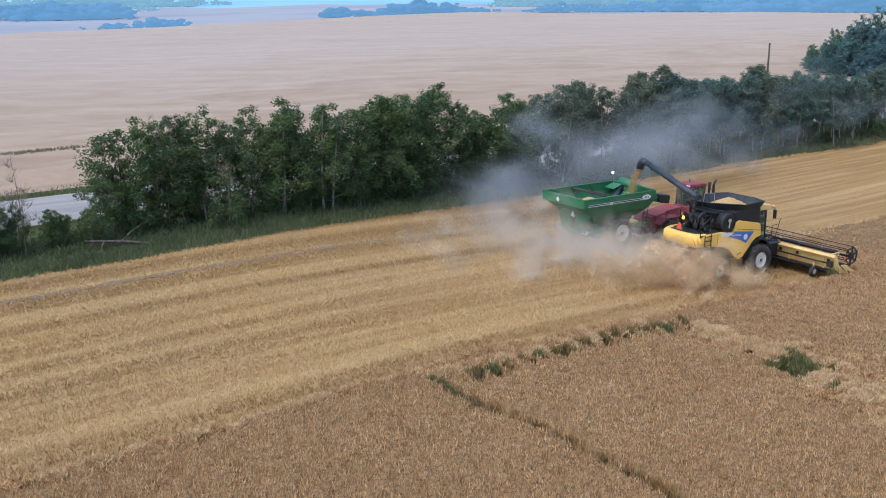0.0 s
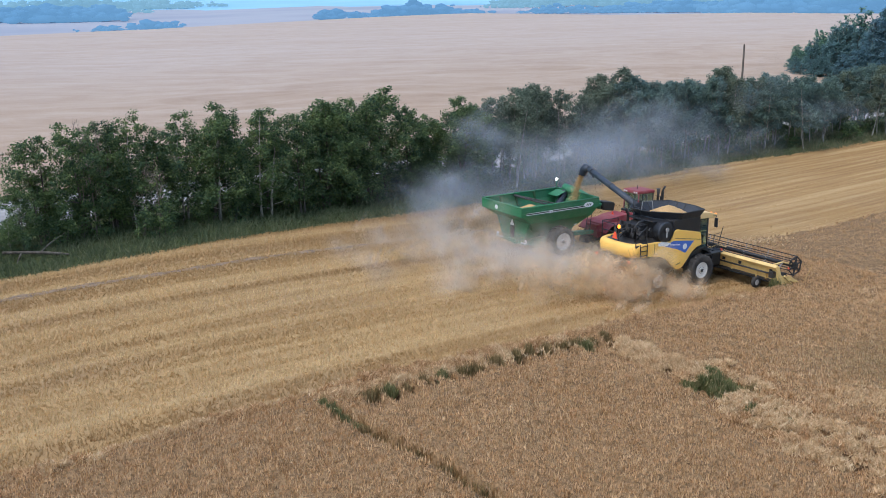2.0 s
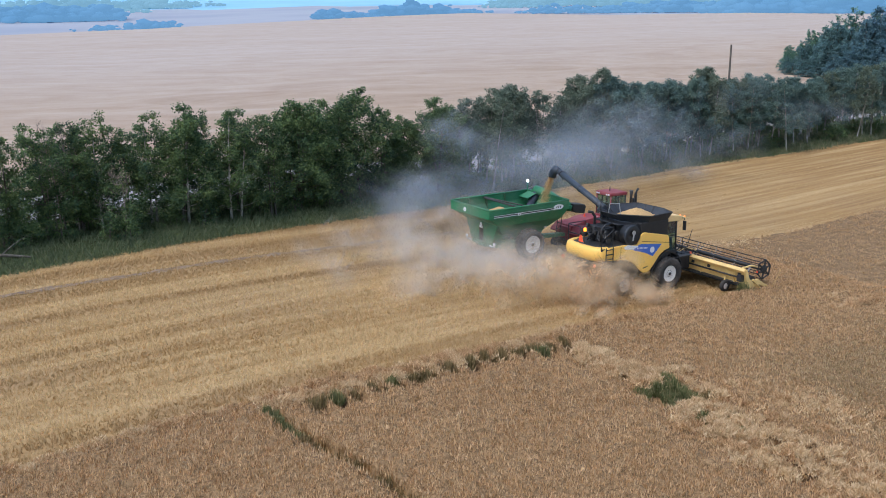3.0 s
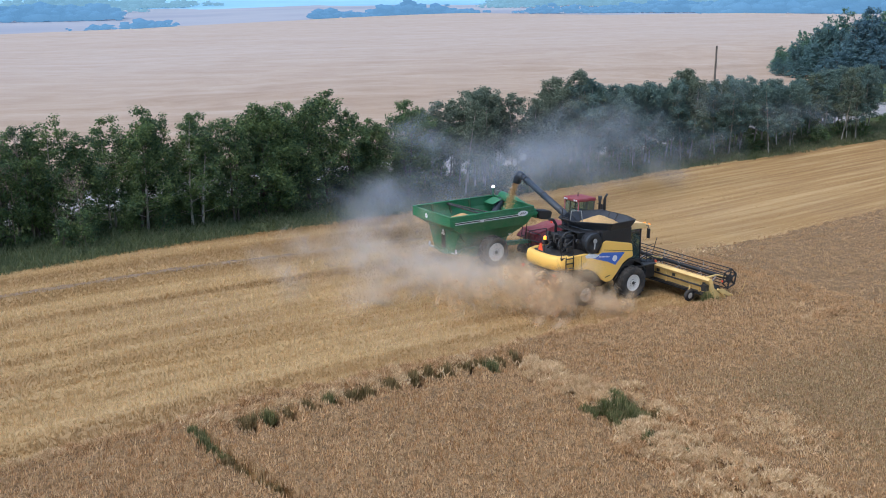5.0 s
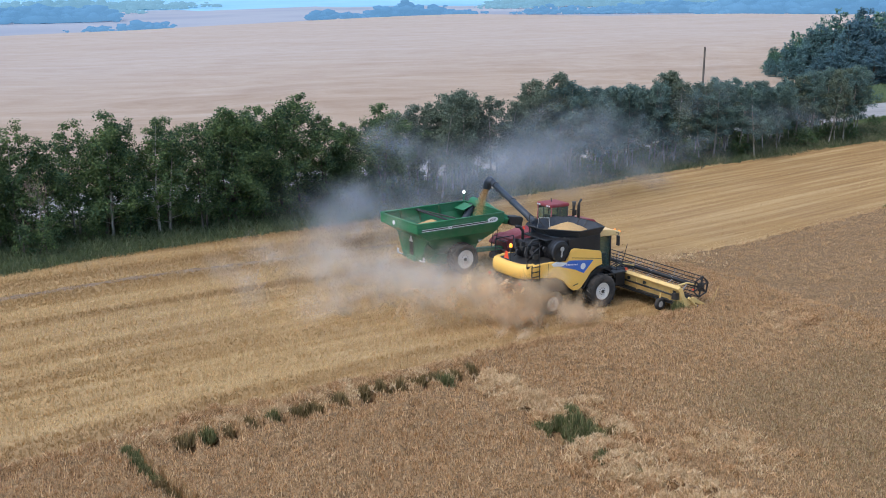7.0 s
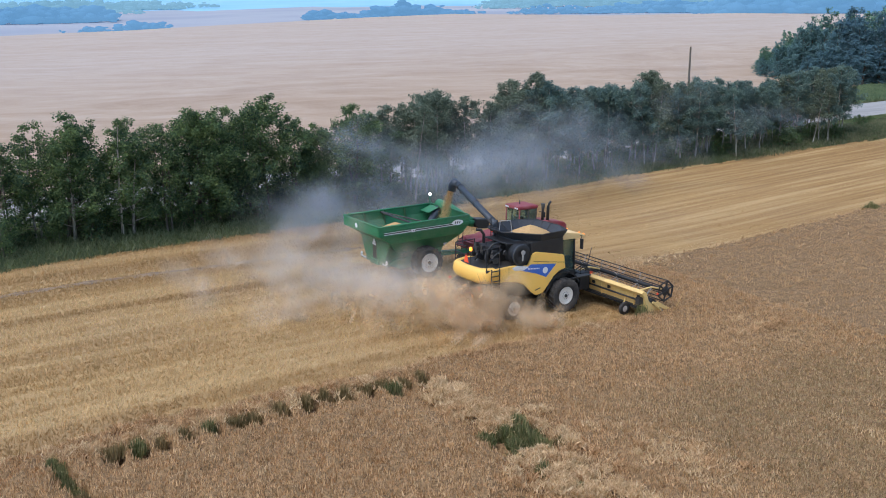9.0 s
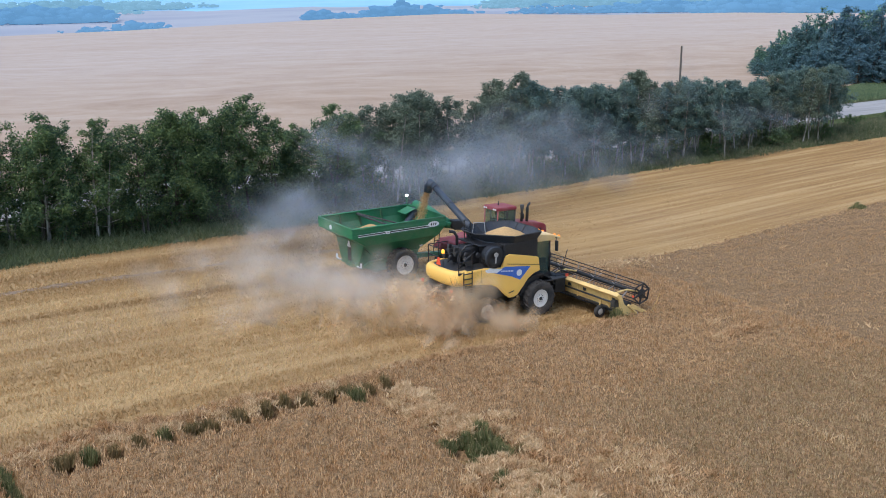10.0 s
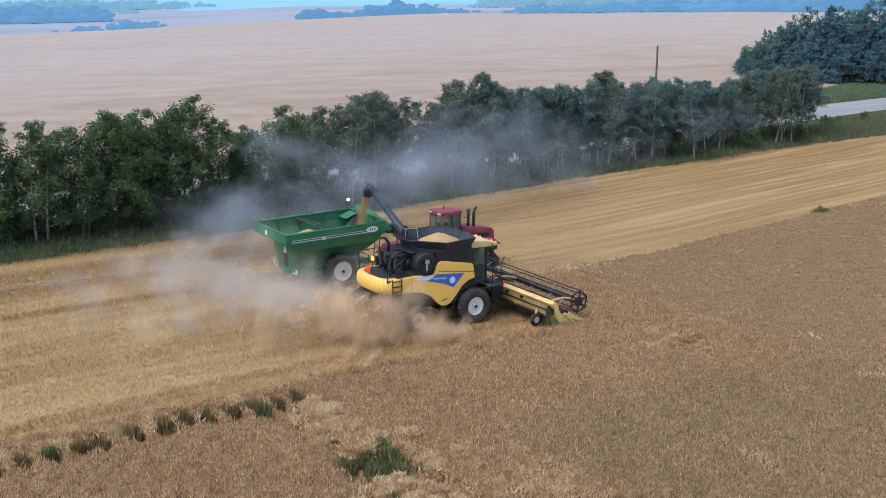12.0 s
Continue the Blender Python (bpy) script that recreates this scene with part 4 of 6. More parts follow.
M_ORANGE = mat_paint("red_orange_marker", (0.9, 0.09, 0.03), amount=0.1)
M_AMBER = mat_lamp("amber_beacon_glow", (1.0, 0.30, 0.03), 1.6)
M_ORANGE_L = mat_lamp("orange_lamp_lens", (0.9, 0.28, 0.03), 0.6)
M_WORKLIGHT = mat_lamp("white_work_light", (1.0, 0.98, 0.92), 4.0)
M_GLASS = mat_glass("green_tinted_cab_glass", (0.30, 0.42, 0.37))


def mat_grain():
    m, nt, b = material("wheat_grain", 0.8, 0, 0.2)
    n = noise_tex(nt, coords(nt, "Object"), 25, 5, 0.7)
    nt.links.new(ramp(nt, n, [(0.3, (0.42, 0.25, 0.10)), (0.7, (0.66, 0.44, 0.21))]), b.inputs["Base Color"])
    bump(nt, b, n, 0.5, 0.04)
    return m


M_GRAIN = mat_grain()


# ---- mesh building blocks ----
def add_box(bm, c, s, turn=(0, 0, 0), bev=0.0):
    g = bmesh.ops.create_cube(bm, size=1.0, matrix=pose(*c, *turn) @ Matrix.Diagonal((*s, 1)))
    if bev:
        edges = list({e for v in g["verts"] for e in v.link_edges})
        bmesh.ops.bevel(bm, geom=edges, offset=bev, segments=2, affect="EDGES", profile=0.6)


def add_prism(bm, prof, y0, y1, bev=0.0, axis="y"):
    """A side outline (x, z) drawn out across y, or a plan (x, y) drawn up along z."""
    def at(p, t):
        return (p[0], t, p[1]) if axis == "y" else ((p[0], p[1], t) if axis == "z" else (t, p[0], p[1]))
    a = [bm.verts.new(at(p, y0)) for p in prof]
    b = [bm.verts.new(at(p, y1)) for p in prof]
    fs = [bm.faces.new(a), bm.faces.new(b[::-1])]
    n = len(prof)
    for i in range(n):
        fs.append(bm.faces.new((a[i], b[i], b[(i + 1) % n], a[(i + 1) % n])))
    bmesh.ops.recalc_face_normals(bm, faces=fs)
    if bev:
        edges = list({e for f in fs for e in f.edges})
        bmesh.ops.bevel(bm, geom=edges, offset=bev, segments=2, affect="EDGES", profile=0.6)


def add_tube(bm, pts, r, n=8):
    radii = r if isinstance(r, (list, tuple)) else [r] * len(pts)
    rings = []
    pts = [Vector(p) for p in pts]
    for i, p in enumerate(pts):
        d = (pts[min(i + 1, len(pts) - 1)] - pts[max(i - 1, 0)]).normalized()
        s = d.cross(Vector((0.13, 0.31, 0.94)))
        if s.length < 0.1:
            s = d.cross(Vector((1, 0, 0)))
        s.normalize()
        t = d.cross(s)
        rings.append([bm.verts.new(p + radii[i] * (math.cos(2 * math.pi * k / n) * s + math.sin(2 * math.pi * k / n) * t)) for k in range(n)])
    for a, b in zip(rings, rings[1:]):
        for k in range(n):
            f = bm.faces.new((a[k], a[(k + 1) % n], b[(k + 1) % n], b[k]))
            f.smooth = n > 6
    bm.faces.new(rings[0][::-1])
    bm.faces.new(rings[-1])


def add_lathe(bm, prof, c, n=32, axis="y", caps=True):
    """Radius and offset along the axis, turned round it."""
    rings = []
    for r, h in prof:
        ring = []
        for k in range(n):
            a = 2 * math.pi * k / n
            u, w = r * math.cos(a), r * math.sin(a)
            p = (u, h, w) if axis == "y" else ((h, u, w) if axis == "x" else (u, w, h))
            ring.append(bm.verts.new((c[0] + p[0], c[1] + p[1], c[2] + p[2])))
        rings.append(ring)
    fs = []
    for a, b in zip(rings, rings[1:]):
        for k in range(n):
            f = bm.faces.new((a[k], a[(k + 1) % n], b[(k + 1) % n], b[k]))
            f.smooth = True
            fs.append(f)
    if caps and prof[0][0] > 0.001:
        fs.append(bm.faces.new(rings[0]))
    if caps and prof[-1][0] > 0.001:
        fs.append(bm.faces.new(rings[-1][::-1]))
    bmesh.ops.recalc_face_normals(bm, faces=fs)


def add_sheet(bm, quad, thick):
    """A flat plate with thickness."""
    p = [Vector(q) for q in quad]
    n = (p[1] - p[0]).cross(p[2] - p[0]).normalized() * thick
    a = [bm.verts.new(q) for q in p]
    b = [bm.verts.new(q + n) for q in p]
    k = len(p)
    fs = [bm.faces.new(a), bm.faces.new(b[::-1])]
    for i in range(k):
        fs.append(bm.faces.new((a[i], b[i], b[(i + 1) % k], a[(i + 1) % k])))
    bmesh.ops.recalc_face_normals(bm, faces=fs)


def part(name, bm, mat, parent, label=""):
    me = bpy.data.meshes.new(name)
    bm.to_mesh(me)
    bm.free()
    me.materials.append(mat)
    ob = new(name, me)
    if parent:
        ob.parent = parent
    return tagged(ob, label)


def box_part(name, c, s, mat, parent, bev=0.02, turn=(0, 0, 0), label=""):
    bm = bmesh.new()
    add_box(bm, c, s, turn, bev)
    return part(name, bm, mat, parent, label)


def tube_part(name, runs, r, mat, parent, n=8, label=""):
    bm = bmesh.new()
    for pts in runs:
        add_tube(bm, pts, r, n)
    return part(name, bm, mat, parent, label)


def prism_part(name, prof, y0, y1, mat, parent, bev=0.0, axis="y", label=""):
    bm = bmesh.new()
    add_prism(bm, prof, y0, y1, bev, axis)
    return part(name, bm, mat, parent, label)


def wheel(parent, c, r, w, rim_r, side, mat_rim, lugs=18):
    """A lugged tyre with a dished rim; side is -1 for the right of the machine."""
    bm = bmesh.new()
    h = w / 2
    add_lathe(bm, [(rim_r, -h * 0.75), (rim_r + 0.05, -h * 0.92), (r * 0.86, -h), (r * 0.96, -h * 0.9), (r * 0.975, 0), (r * 0.96, h * 0.9), (r * 0.86, h), (rim_r + 0.05, h * 0.92), (rim_r, h * 0.75)], c, 40, "y", False)
    for k in range(lugs):
        for sg in (-1, 1):
            a = 2 * math.pi * (k + 0.25 * sg) / lugs
            m = Matrix.Translation(c) @ Matrix.Rotation(-a, 4, "Y") @ pose(r * 0.975, sg * h * 0.48, 0, 24 * sg, 0, 0) @ Matrix.Diagonal((0.08, h * 1.0, 0.07, 1))
            bmesh.ops.create_cube(bm, size=1.0, matrix=m)
    tyre = part("tyre", bm, M_RUBBER, parent, "dusty black lugged tyre")
    bm = bmesh.new()
    o = side * h
    add_lathe(bm, [(rim_r, o * 0.7), (rim_r + 0.02, o * 0.86), (rim_r - 0.03, o * 0.84), (rim_r - 0.06, o * 0.66), (rim_r * 0.7, o * 0.6), (rim_r * 0.5, o * 0.68), (rim_r * 0.3, o * 0.7), (rim_r * 0.26, o * 0.8), (0.0, o * 0.82)], c, 32)
    rim = part("rim", bm, mat_rim, tyre, "dusty white painted wheel rim")
    bm = bmesh.new()
    for k in range(10):
        a = 2 * math.pi * k / 10
        add_lathe(bm, [(0.022, o * 0.66), (0.022, o * 0.75), (0.0, o * 0.75)], (c[0] + rim_r * 0.42 * math.cos(a), c[1], c[2] + rim_r * 0.42 * math.sin(a)), 6)
    add_lathe(bm, [(rim_r * 0.2, o * 0.7), (rim_r * 0.2, o * 0.9), (0.0, o * 0.92)], c, 16)
    part("hub", bm, M_DARK, tyre)
    return tyre


# ---- combine harvester ----
def make_combine():
    root = new("combine_harvester")
    root.location = (47.5, 40.0, -1.07)
    tagged(root, "yellow combine harvester with black grain tank and wide header", "combine harvester")
    side = [(-4.5, 2.96), (-3.4, 2.97), (-2.38, 2.86), (-2.12, 3.44), (-1.9, 3.5), (-0.1, 3.12), (0.0, 3.04), (0.1, 2.34), (-0.28, 2.26), (-0.68, 2.02), (-1.02, 1.62), (-1.36, 1.26), (-1.6, 1.18), (-1.88, 1.19), (-2.15, 1.38), (-2.6, 1.84), (-3.1, 2.08), (-3.8, 2.18), (-4.5, 2.24)]
    for s in (-1, 1):
        prism_part("side_panel", side, s * 1.36, s * 1.5, M_YELLOW, root, 0.06, label="glossy yellow side panel with a curved wheel arch")
    # seams and grab slots on the panel
    box_part("panel_seam", (-1.02, -1.503, 2.84), (2.1, 0.012, 0.025), M_DARK, root, 0, (0, 9, 0))
    box_part("panel_seam", (-3.62, -1.503, 2.58), (0.02, 0.012, 0.66), M_DARK, root, 0)
    box_part("grab_slot", (-1.75, -1.503, 1.5), (0.35, 0.012, 0.05), M_DARK, root, 0, (0, -12, 0))
    decal = [(-2.84, 2.64), (-2.2, 2.88), (-0.56, 2.68), (-1.22, 2.06), (-1.8, 2.33)]
    prism_part("decal", decal, -1.512, -1.504, M_BLUE_P, root, label="blue decal panel with pale markings")
    bm = bmesh.new()
    add_prism(bm, [(-3.42, 2.86), (-3.1, 2.95), (-2.6, 2.84), (-2.34, 2.78), (-2.7, 2.64), (-3.3, 2.72)], -1.514, -1.505)
    for i in range(8):
        add_box(bm, (-2.4 + 0.1 * i, -1.516, 2.68 - 0.012 * i), (0.055, 0.006, 0.075), (0, 7, 0))
    part("decal_mark", bm, M_PALEFILM, root, "pale worn lettering bars")
    bm = bmesh.new()
    add_lathe(bm, [(0.17, -0.003), (0.17, 0.003), (0.0, 0.003)], (-1.28, -1.515, 2.44), 20)
    part("decal_roundel", bm, M_PALEFILM, root)
    # rounded tail hood
    bm = bmesh.new()
    prof = [(2.20, 0.22), (2.26, 0.09), (2.38, 0.02), (2.6, 0.0), (2.8, 0.02), (2.91, 0.07), (2.97, 0.16), (2.985, 0.30), (2.95, 0.36), (2.86, 0.36)]
    rings = []
    for z, inset in prof:
        ring = []
        for k in range(25):
            a = math.pi * (k / 24 - 0.5)
            cx, sy = math.cos(a), math.sin(a)
            ring.append(bm.verts.new((-4.42 - (0.92 - inset) * abs(cx) ** 0.62, (1.51 - inset) * math.copysign(abs(sy) ** 0.62, sy), z)))
        rings.append(ring)
    for a, b in zip(rings, rings[1:]):
        for k in range(24):
            bm.faces.new((a[k], b[k], b[k + 1], a[k + 1]))
    bmesh.ops.recalc_face_normals(bm, faces=bm.faces)
    for fc in bm.faces:
        fc.smooth = True
    part("tail_hood", bm, M_YELLOW, root, "rounded yellow tail hood")
    box_part("hull", (-2.3, 0, 2.05), (5.0, 2.6, 1.6), M_DARK, root, 0.04)
    box_part("engine_deck", (-3.7, 0, 2.86), (2.5, 2.86, 0.12), M_DARK, root, 0.02, label="dark dusty engine deck")
    # engine and coolers
    box_part("engine_block", (-3.35, 0.25, 3.35), (1.1, 1.1, 0.85), M_BLACK, root, 0.06)
    box_part("engine_cover", (-2.7, 0.1, 3.92), (1.2, 2.0, 0.08), M_BLACK, root, 0.03, (0, 4, 0))
    box_part("cooler_box", (-2.55, -0.55, 3.45), (0.8, 1.5, 1.0), M_BLACK, root, 0.05)
    bm = bmesh.new()
    add_lathe(bm, [(0.0, -0.2), (0.2, -0.2), (0.24, -0.24), (0.5, -0.24), (0.54, -0.2), (0.55, 0.25), (0.3, 0.25)], (-2.82, -1.3, 3.45), 36)
    screen = part("rotary_screen", bm, M_BLACK, root, "round black rotary cooling screen")
    bm = bmesh.new()
    add_lathe(bm, [(0.51, -0.25), (0.545, -0.25), (0.56, -0.2), (0.56, -0.12), (0.53, -0.12)], (-2.82, -1.3, 3.45), 36, "y", False)
    part("screen_rim", bm, M_TANK, screen, "slate rim of the cooling screen")
    bm = bmesh.new()
    add_box(bm, (-2.82, -1.6, 3.38), (0.07, 0.05, 0.42), (0, 6, 0), 0.01)
    add_lathe(bm, [(0.12, -0.02), (0.12, 0.02), (0.08, 0.03), (0.0, 0.03)], (-2.8, -1.6, 3.6), 16)
    part("screen_arm", bm, M_STEEL, screen, "grey suction arm")
    bm = bmesh.new()
    for i in range(14):
        add_box(bm, (-4.05 + 0.05 * (i % 3), -0.95 + 0.16 * i, 3.2 + 0.14 * (i % 4)), (0.3 + 0.08 * (i % 2), 0.11, 0.25 + 0.08 * (i % 3)), (0, 8 * (i % 3), 12 * (i % 2)), 0.02)
    part("engine_ancillaries", bm, M_DARK, root)
    tube_part("exhaust_pipe", [[(-3.6, 0.7, 3.5), (-3.6, 0.7, 4.2), (-3.75, 0.75, 4.45), (-4.0, 0.8, 4.5)]], 0.08, M_BLACK, root)
    tube_part("air_hose", [[(-4.1, -0.4, 3.1), (-4.15, -0.45, 3.7), (-3.9, -0.5, 3.98), (-3.5, -0.5, 4.0)]], 0.06, M_DARK, root)
    tube_part("drive_belt", [[(-4.3, 0.5, 3.0), (-4.0, 0.1, 3.6), (-3.7, 0.3, 3.9)]], 0.035, M_BLACK, root)
    tube_part("drive_belt", [[(-4.4, -0.7, 2.95), (-4.1, -0.9, 3.45), (-3.6, -0.9, 3.75)]], 0.035, M_BLACK, root)
    for x, y, z in [(-4.0, -0.7, 3.55), (-3.2, -1.15, 3.25), (-4.3, 0.2, 3.3), (-3.45, -0.95, 3.55)]:
        bm = bmesh.new()
        add_lathe(bm, [(0.13, -0.06), (0.13, 0.06), (0.05, 0.07), (0.0, 0.07)], (x, y, z), 14)
        part("pulley", bm, M_DARK, root)
    # rails round the deck
    for name, runs in (("deck_rail", [[(-4.95, 1.3, 2.9), (-4.95, 1.3, 3.85), (-4.95, 0.35, 3.85), (-4.95, 0.35, 2.95)], [(-4.95, 1.3, 3.4), (-4.95, 0.35, 3.4)]]),
                       ("deck_rail", [[(-4.9, -1.35, 2.9), (-4.9, -1.35, 4.0), (-4.1, -1.35, 4.05), (-4.1, -1.35, 2.9)], [(-4.9, -1.35, 3.45), (-4.1, -1.35, 3.45)]]),
                       ("deck_rail", [[(-4.9, 1.35, 3.85), (-3.7, 1.38, 3.85), (-3.7, 1.38, 2.9)]]),
                       ("tank_ladder_rail", [[(-3.0, 0.9, 3.9), (-3.0, 0.9, 4.95), (-3.0, 0.35, 4.95), (-3.0, 0.35, 3.9)], [(-3.0, 0.9, 4.5), (-3.0, 0.35, 4.5)]])):
        tube_part(name, runs, 0.03, M_BLACK, root, 6)
    lad = tube_part("rear_ladder", [[(-4.75, -1.58, 1.75), (-4.75, -1.58, 3.0)], [(-4.25, -1.58, 1.75), (-4.25, -1.58, 3.0)]], 0.03, M_DARK, root, 6, "black rear access ladder")
    for i in range(5):
        box_part("rung", (-4.5, -1.6, 1.85 + 0.26 * i), (0.5, 0.09, 0.035), M_DARK, lad, 0.008)
    # marker triangle and beacon
    bm = bmesh.new()
    add_prism(bm, [(-0.19, 3.12), (0.19, 3.12), (0.06, 3.5), (-0.06, 3.5)], -5.2, -5.17, 0, "x")
    part("marker_triangle", bm, M_ORANGE, root, "red-orange slow vehicle triangle")
    tube_part("beacon_post", [[(-4.95, -0.05, 2.9), (-4.95, -0.05, 3.68)]], 0.02, M_DARK, root, 6)
    bm = bmesh.new()
    add_lathe(bm, [(0.075, 0), (0.085, 0.04), (0.075, 0.16), (0.03, 0.2), (0, 0.2)], (-4.95, -0.05, 3.68), 14, "z")
    part("beacon", bm, M_AMBER, root, "lit amber beacon")
    # grain tank
    box_part("tank_side", (-1.12, 0, 3.5), (2.11, 2.92, 1.05), M_BLACK, root, 0.05, label="matt black grain tank side")
    low = [(-2.5, 0.9), (-2.5, -0.3), (-1.6, -1.42), (-0.15, -1.42), (-0.05, -0.6), (-0.05, 1.2), (-0.7, 1.42), (-2.0, 1.42)]
    high = [(-3.05, 1.15), (-3.05, -0.15), (-1.75, -1.72), (0.05, -1.6), (0.38, -0.6), (0.28, 1.35), (-0.6, 1.78), (-2.3, 1.78)]
    for i in range(8):
        j = (i + 1) % 8
        bm = bmesh.new()
        add_sheet(bm, [(*low[i], 4.0), (*low[j], 4.0), (*high[j], 4.42), (*high[i], 4.42)], 0.03)
        flap = part("tank_flap", bm, M_TANK, root, "dark slate sheet of the raised tank extension")
        a, b = Vector((*low[i], 4.0)), Vector((*low[j], 4.0))
        c, d = Vector((*high[i], 4.42)), Vector((*high[j], 4.42))
        runs = []
        count = max(1, int((d - c).length / 0.55))
        cen = Vector((-1.1, 0.1, 4.6))
        for k in range(1, count):
            t = k / count
            p, q = a.lerp(b, t), c.lerp(d, t)
            runs.append([p.lerp(cen, 0.03), q.lerp(cen, 0.03)])
        runs.append([c, d])
        tube_part("flap_rib", runs, 0.022, M_DARK, flap, 5)
    tube_part("tank_handrail", [[(-2.75, 0.55, 4.2), (-2.7, 0.5, 4.85), (-2.25, 0.2, 4.85), (-2.2, 0.15, 4.2)]], 0.022, M_STEEL, root, 6)
    # unloading auger swung out over the cart
    bm = bmesh.new()
    base, elbow = Vector((-2.25, 1.35, 4.35)), Vector((-0.58, 7.6, 5.5))
    add_tube(bm, [base, base.lerp(elbow, 0.5), elbow], [0.19, 0.18, 0.17], 18)
    auger = part("unloading_auger", bm, M_SCREEN, root, "grey-blue unloading auger tube swung out")
    tube_part("auger_elbow", [[(-2.25, 1.35, 3.4), (-2.27, 1.32, 4.2), (-2.2, 1.5, 4.4)]], 0.26, M_SCREEN, root, 14)
    bm = bmesh.new()
    add_tube(bm, [elbow.lerp(base, 0.03), elbow + Vector((0.02, 0.25, 0.02)), elbow + Vector((0.03, 0.45, -0.15)), elbow + Vector((-0.02, 0.5, -0.5))], [0.2, 0.25, 0.26, 0.24], 14)
    part("auger_spout", bm, M_SCREEN, auger, "dark rubber discharge spout")
    for t in (0.12, 0.5, 0.9):
        p, d = base.lerp(elbow, t), (elbow - base).normalized() * 0.035
        tube_part("auger_collar", [[p - d, p + d]], 0.205, M_DARK, auger, 18)
    box_part("auger_lamp", tuple(elbow.lerp(base, 0.12) + Vector((0.0, 0, -0.25))), (0.1, 0.12, 0.14), M_DARK, auger, 0.02)
    # cab
    cab = box_part("cab", (0.9, 0, 2.75), (1.2, 1.6, 1.75), M_GLASS, root, 0.06, label="tinted glass cab")
    for x in (0.32, 1.48):
        for y in (-0.8, 0.8):
            tube_part("cab_post", [[(x, y, 1.9), (x, y, 3.7)]], 0.05, M_BLACK, cab, 8)
    box_part("cab_floor", (0.9, 0, 1.88), (1.3, 1.7, 0.14), M_DARK, cab)
    box_part("cab_rear_wall", (0.38, 0, 2.75), (0.05, 1.5, 1.7), M_DARK, cab, 0.01)
    box_part("cab_console", (1.2, -0.35, 2.3), (0.5, 0.3, 0.7), M_BLACK, cab, 0.05)
    box_part("cab_seat", (0.85, 0, 2.4), (0.5, 0.5, 0.9), M_BLACK, cab, 0.08)
    bm = bmesh.new()
    add_prism(bm, [(0.2, 3.72), (0.22, 4.02), (0.7, 4.1), (1.5, 3.98), (2.0, 3.82), (2.05, 3.68), (1.6, 3.66)], -1.02, 1.02, 0.05)
    roof = part("cab_roof", bm, M_ROOF, root, "cream-yellow cab roof with orange lamps")
    for y in (-0.85, -0.5, 0.5, 0.85):
        bm = bmesh.new()
        add_lathe(bm, [(0.0, -0.06), (0.085, -0.06), (0.095, 0.0), (0.07, 0.03), (0.0, 0.03)], (2.06, y, 3.78), 14, "x")
        part("roof_lamp", bm, M_ORANGE_L, roof, "orange roof lamp")
    for s in (-1, 1):
        tube_part("mirror_arm", [[(1.48, s * 1.0, 3.8), (1.25, s * 1.4, 3.9), (1.1, s * 1.55, 3.85)]], 0.022, M_BLACK, root, 6)
        box_part("mirror", (1.1, s * 1.56, 3.52), (0.08, 0.22, 0.55), M_BLACK, root, 0.03, label="black cab mirror")
    cab.location.x = roof.location.x = -0.22
    tube_part("cab_step_rail", [[(1.9, -1.0, 1.7), (2.0, -1.15, 2.5), (2.1, -1.2, 3.0), (2.25, -1.1, 3.05)], [(1.4, -1.2, 1.7), (1.4, -1.2, 2.7), (1.9, -1.2, 2.75)]], 0.02, M_BLACK, root, 6)
    box_part("cab_platform", (1.2, -1.25, 1.7), (1.3, 0.6, 0.06), M_DARK, root, 0.01)
    # running gear
    for s in (-1, 1):
        wheel(root, (0.0, s * 1.4, 0.9), 0.92, 0.72, 0.45, s, M_WHITE, 20)
        wheel(root, (-3.3, s * 1.35, 0.72), 0.7, 0.5, 0.36, s, M_WHITE, 16)
        arch = [(-1.3 + 0.02, 1.22)]
        for k in range(9):
            a = math.pi * (0.92 - 0.78 * k / 8)
            arch.append((0.0 + 1.22 * math.cos(a), 0.95 + 1.22 * math.sin(a)))
        back = [(x * 0.93, 0.95 + (z - 0.95) * 0.93) for x, z in arch[::-1]]
        prism_part("front_fender", arch + back, s * 0.95, s * 1.49, M_BLACK, root, 0.0, label="black front wheel fender")
    box_part("front_axle", (0, 0, 0.95), (0.4, 2.4, 0.4), M_DARK, root, 0.04)
    box_part("rear_axle", (-3.3, 0, 0.8), (0.25, 2.3, 0.25), M_DARK, root, 0.03)
    box_part("lower_frame", (-1.6, 0, 1.15), (3.6, 1.2, 0.4), M_DARK, root, 0.05)
    # straw chopper and spreader
    bm = bmesh.new()
    add_sheet(bm, [(-4.5, -1.25, 2.2), (-4.5, 1.25, 2.2), (-5.75, 1.4, 1.5), (-5.75, -1.4, 1.5)], 0.05)
    add_sheet(bm, [(-4.5, -1.25, 2.2), (-5.75, -1.4, 1.5), (-5.5, -1.38, 1.3), (-4.4, -1.25, 1.5)], 0.03)
    add_sheet(bm, [(-4.5, 1.25, 2.2), (-5.75, 1.4, 1.5), (-5.5, 1.38, 1.3), (-4.4, 1.25, 1.5)], 0.03)
    chop = part("straw_chopper", bm, M_DARK, root, "dark dusty straw chopper tailboard")
    for i in range(7):
        y = -1.2 + 0.4 * i
        bm = bmesh.new()
        add_sheet(bm, [(-4.7, y, 2.02), (-5.7, y * 1.12, 1.48), (-5.65, y * 1.12, 1.3), (-4.7, y, 1.8)], 0.015)
        part("chopper_vane", bm, M_STEEL, chop)
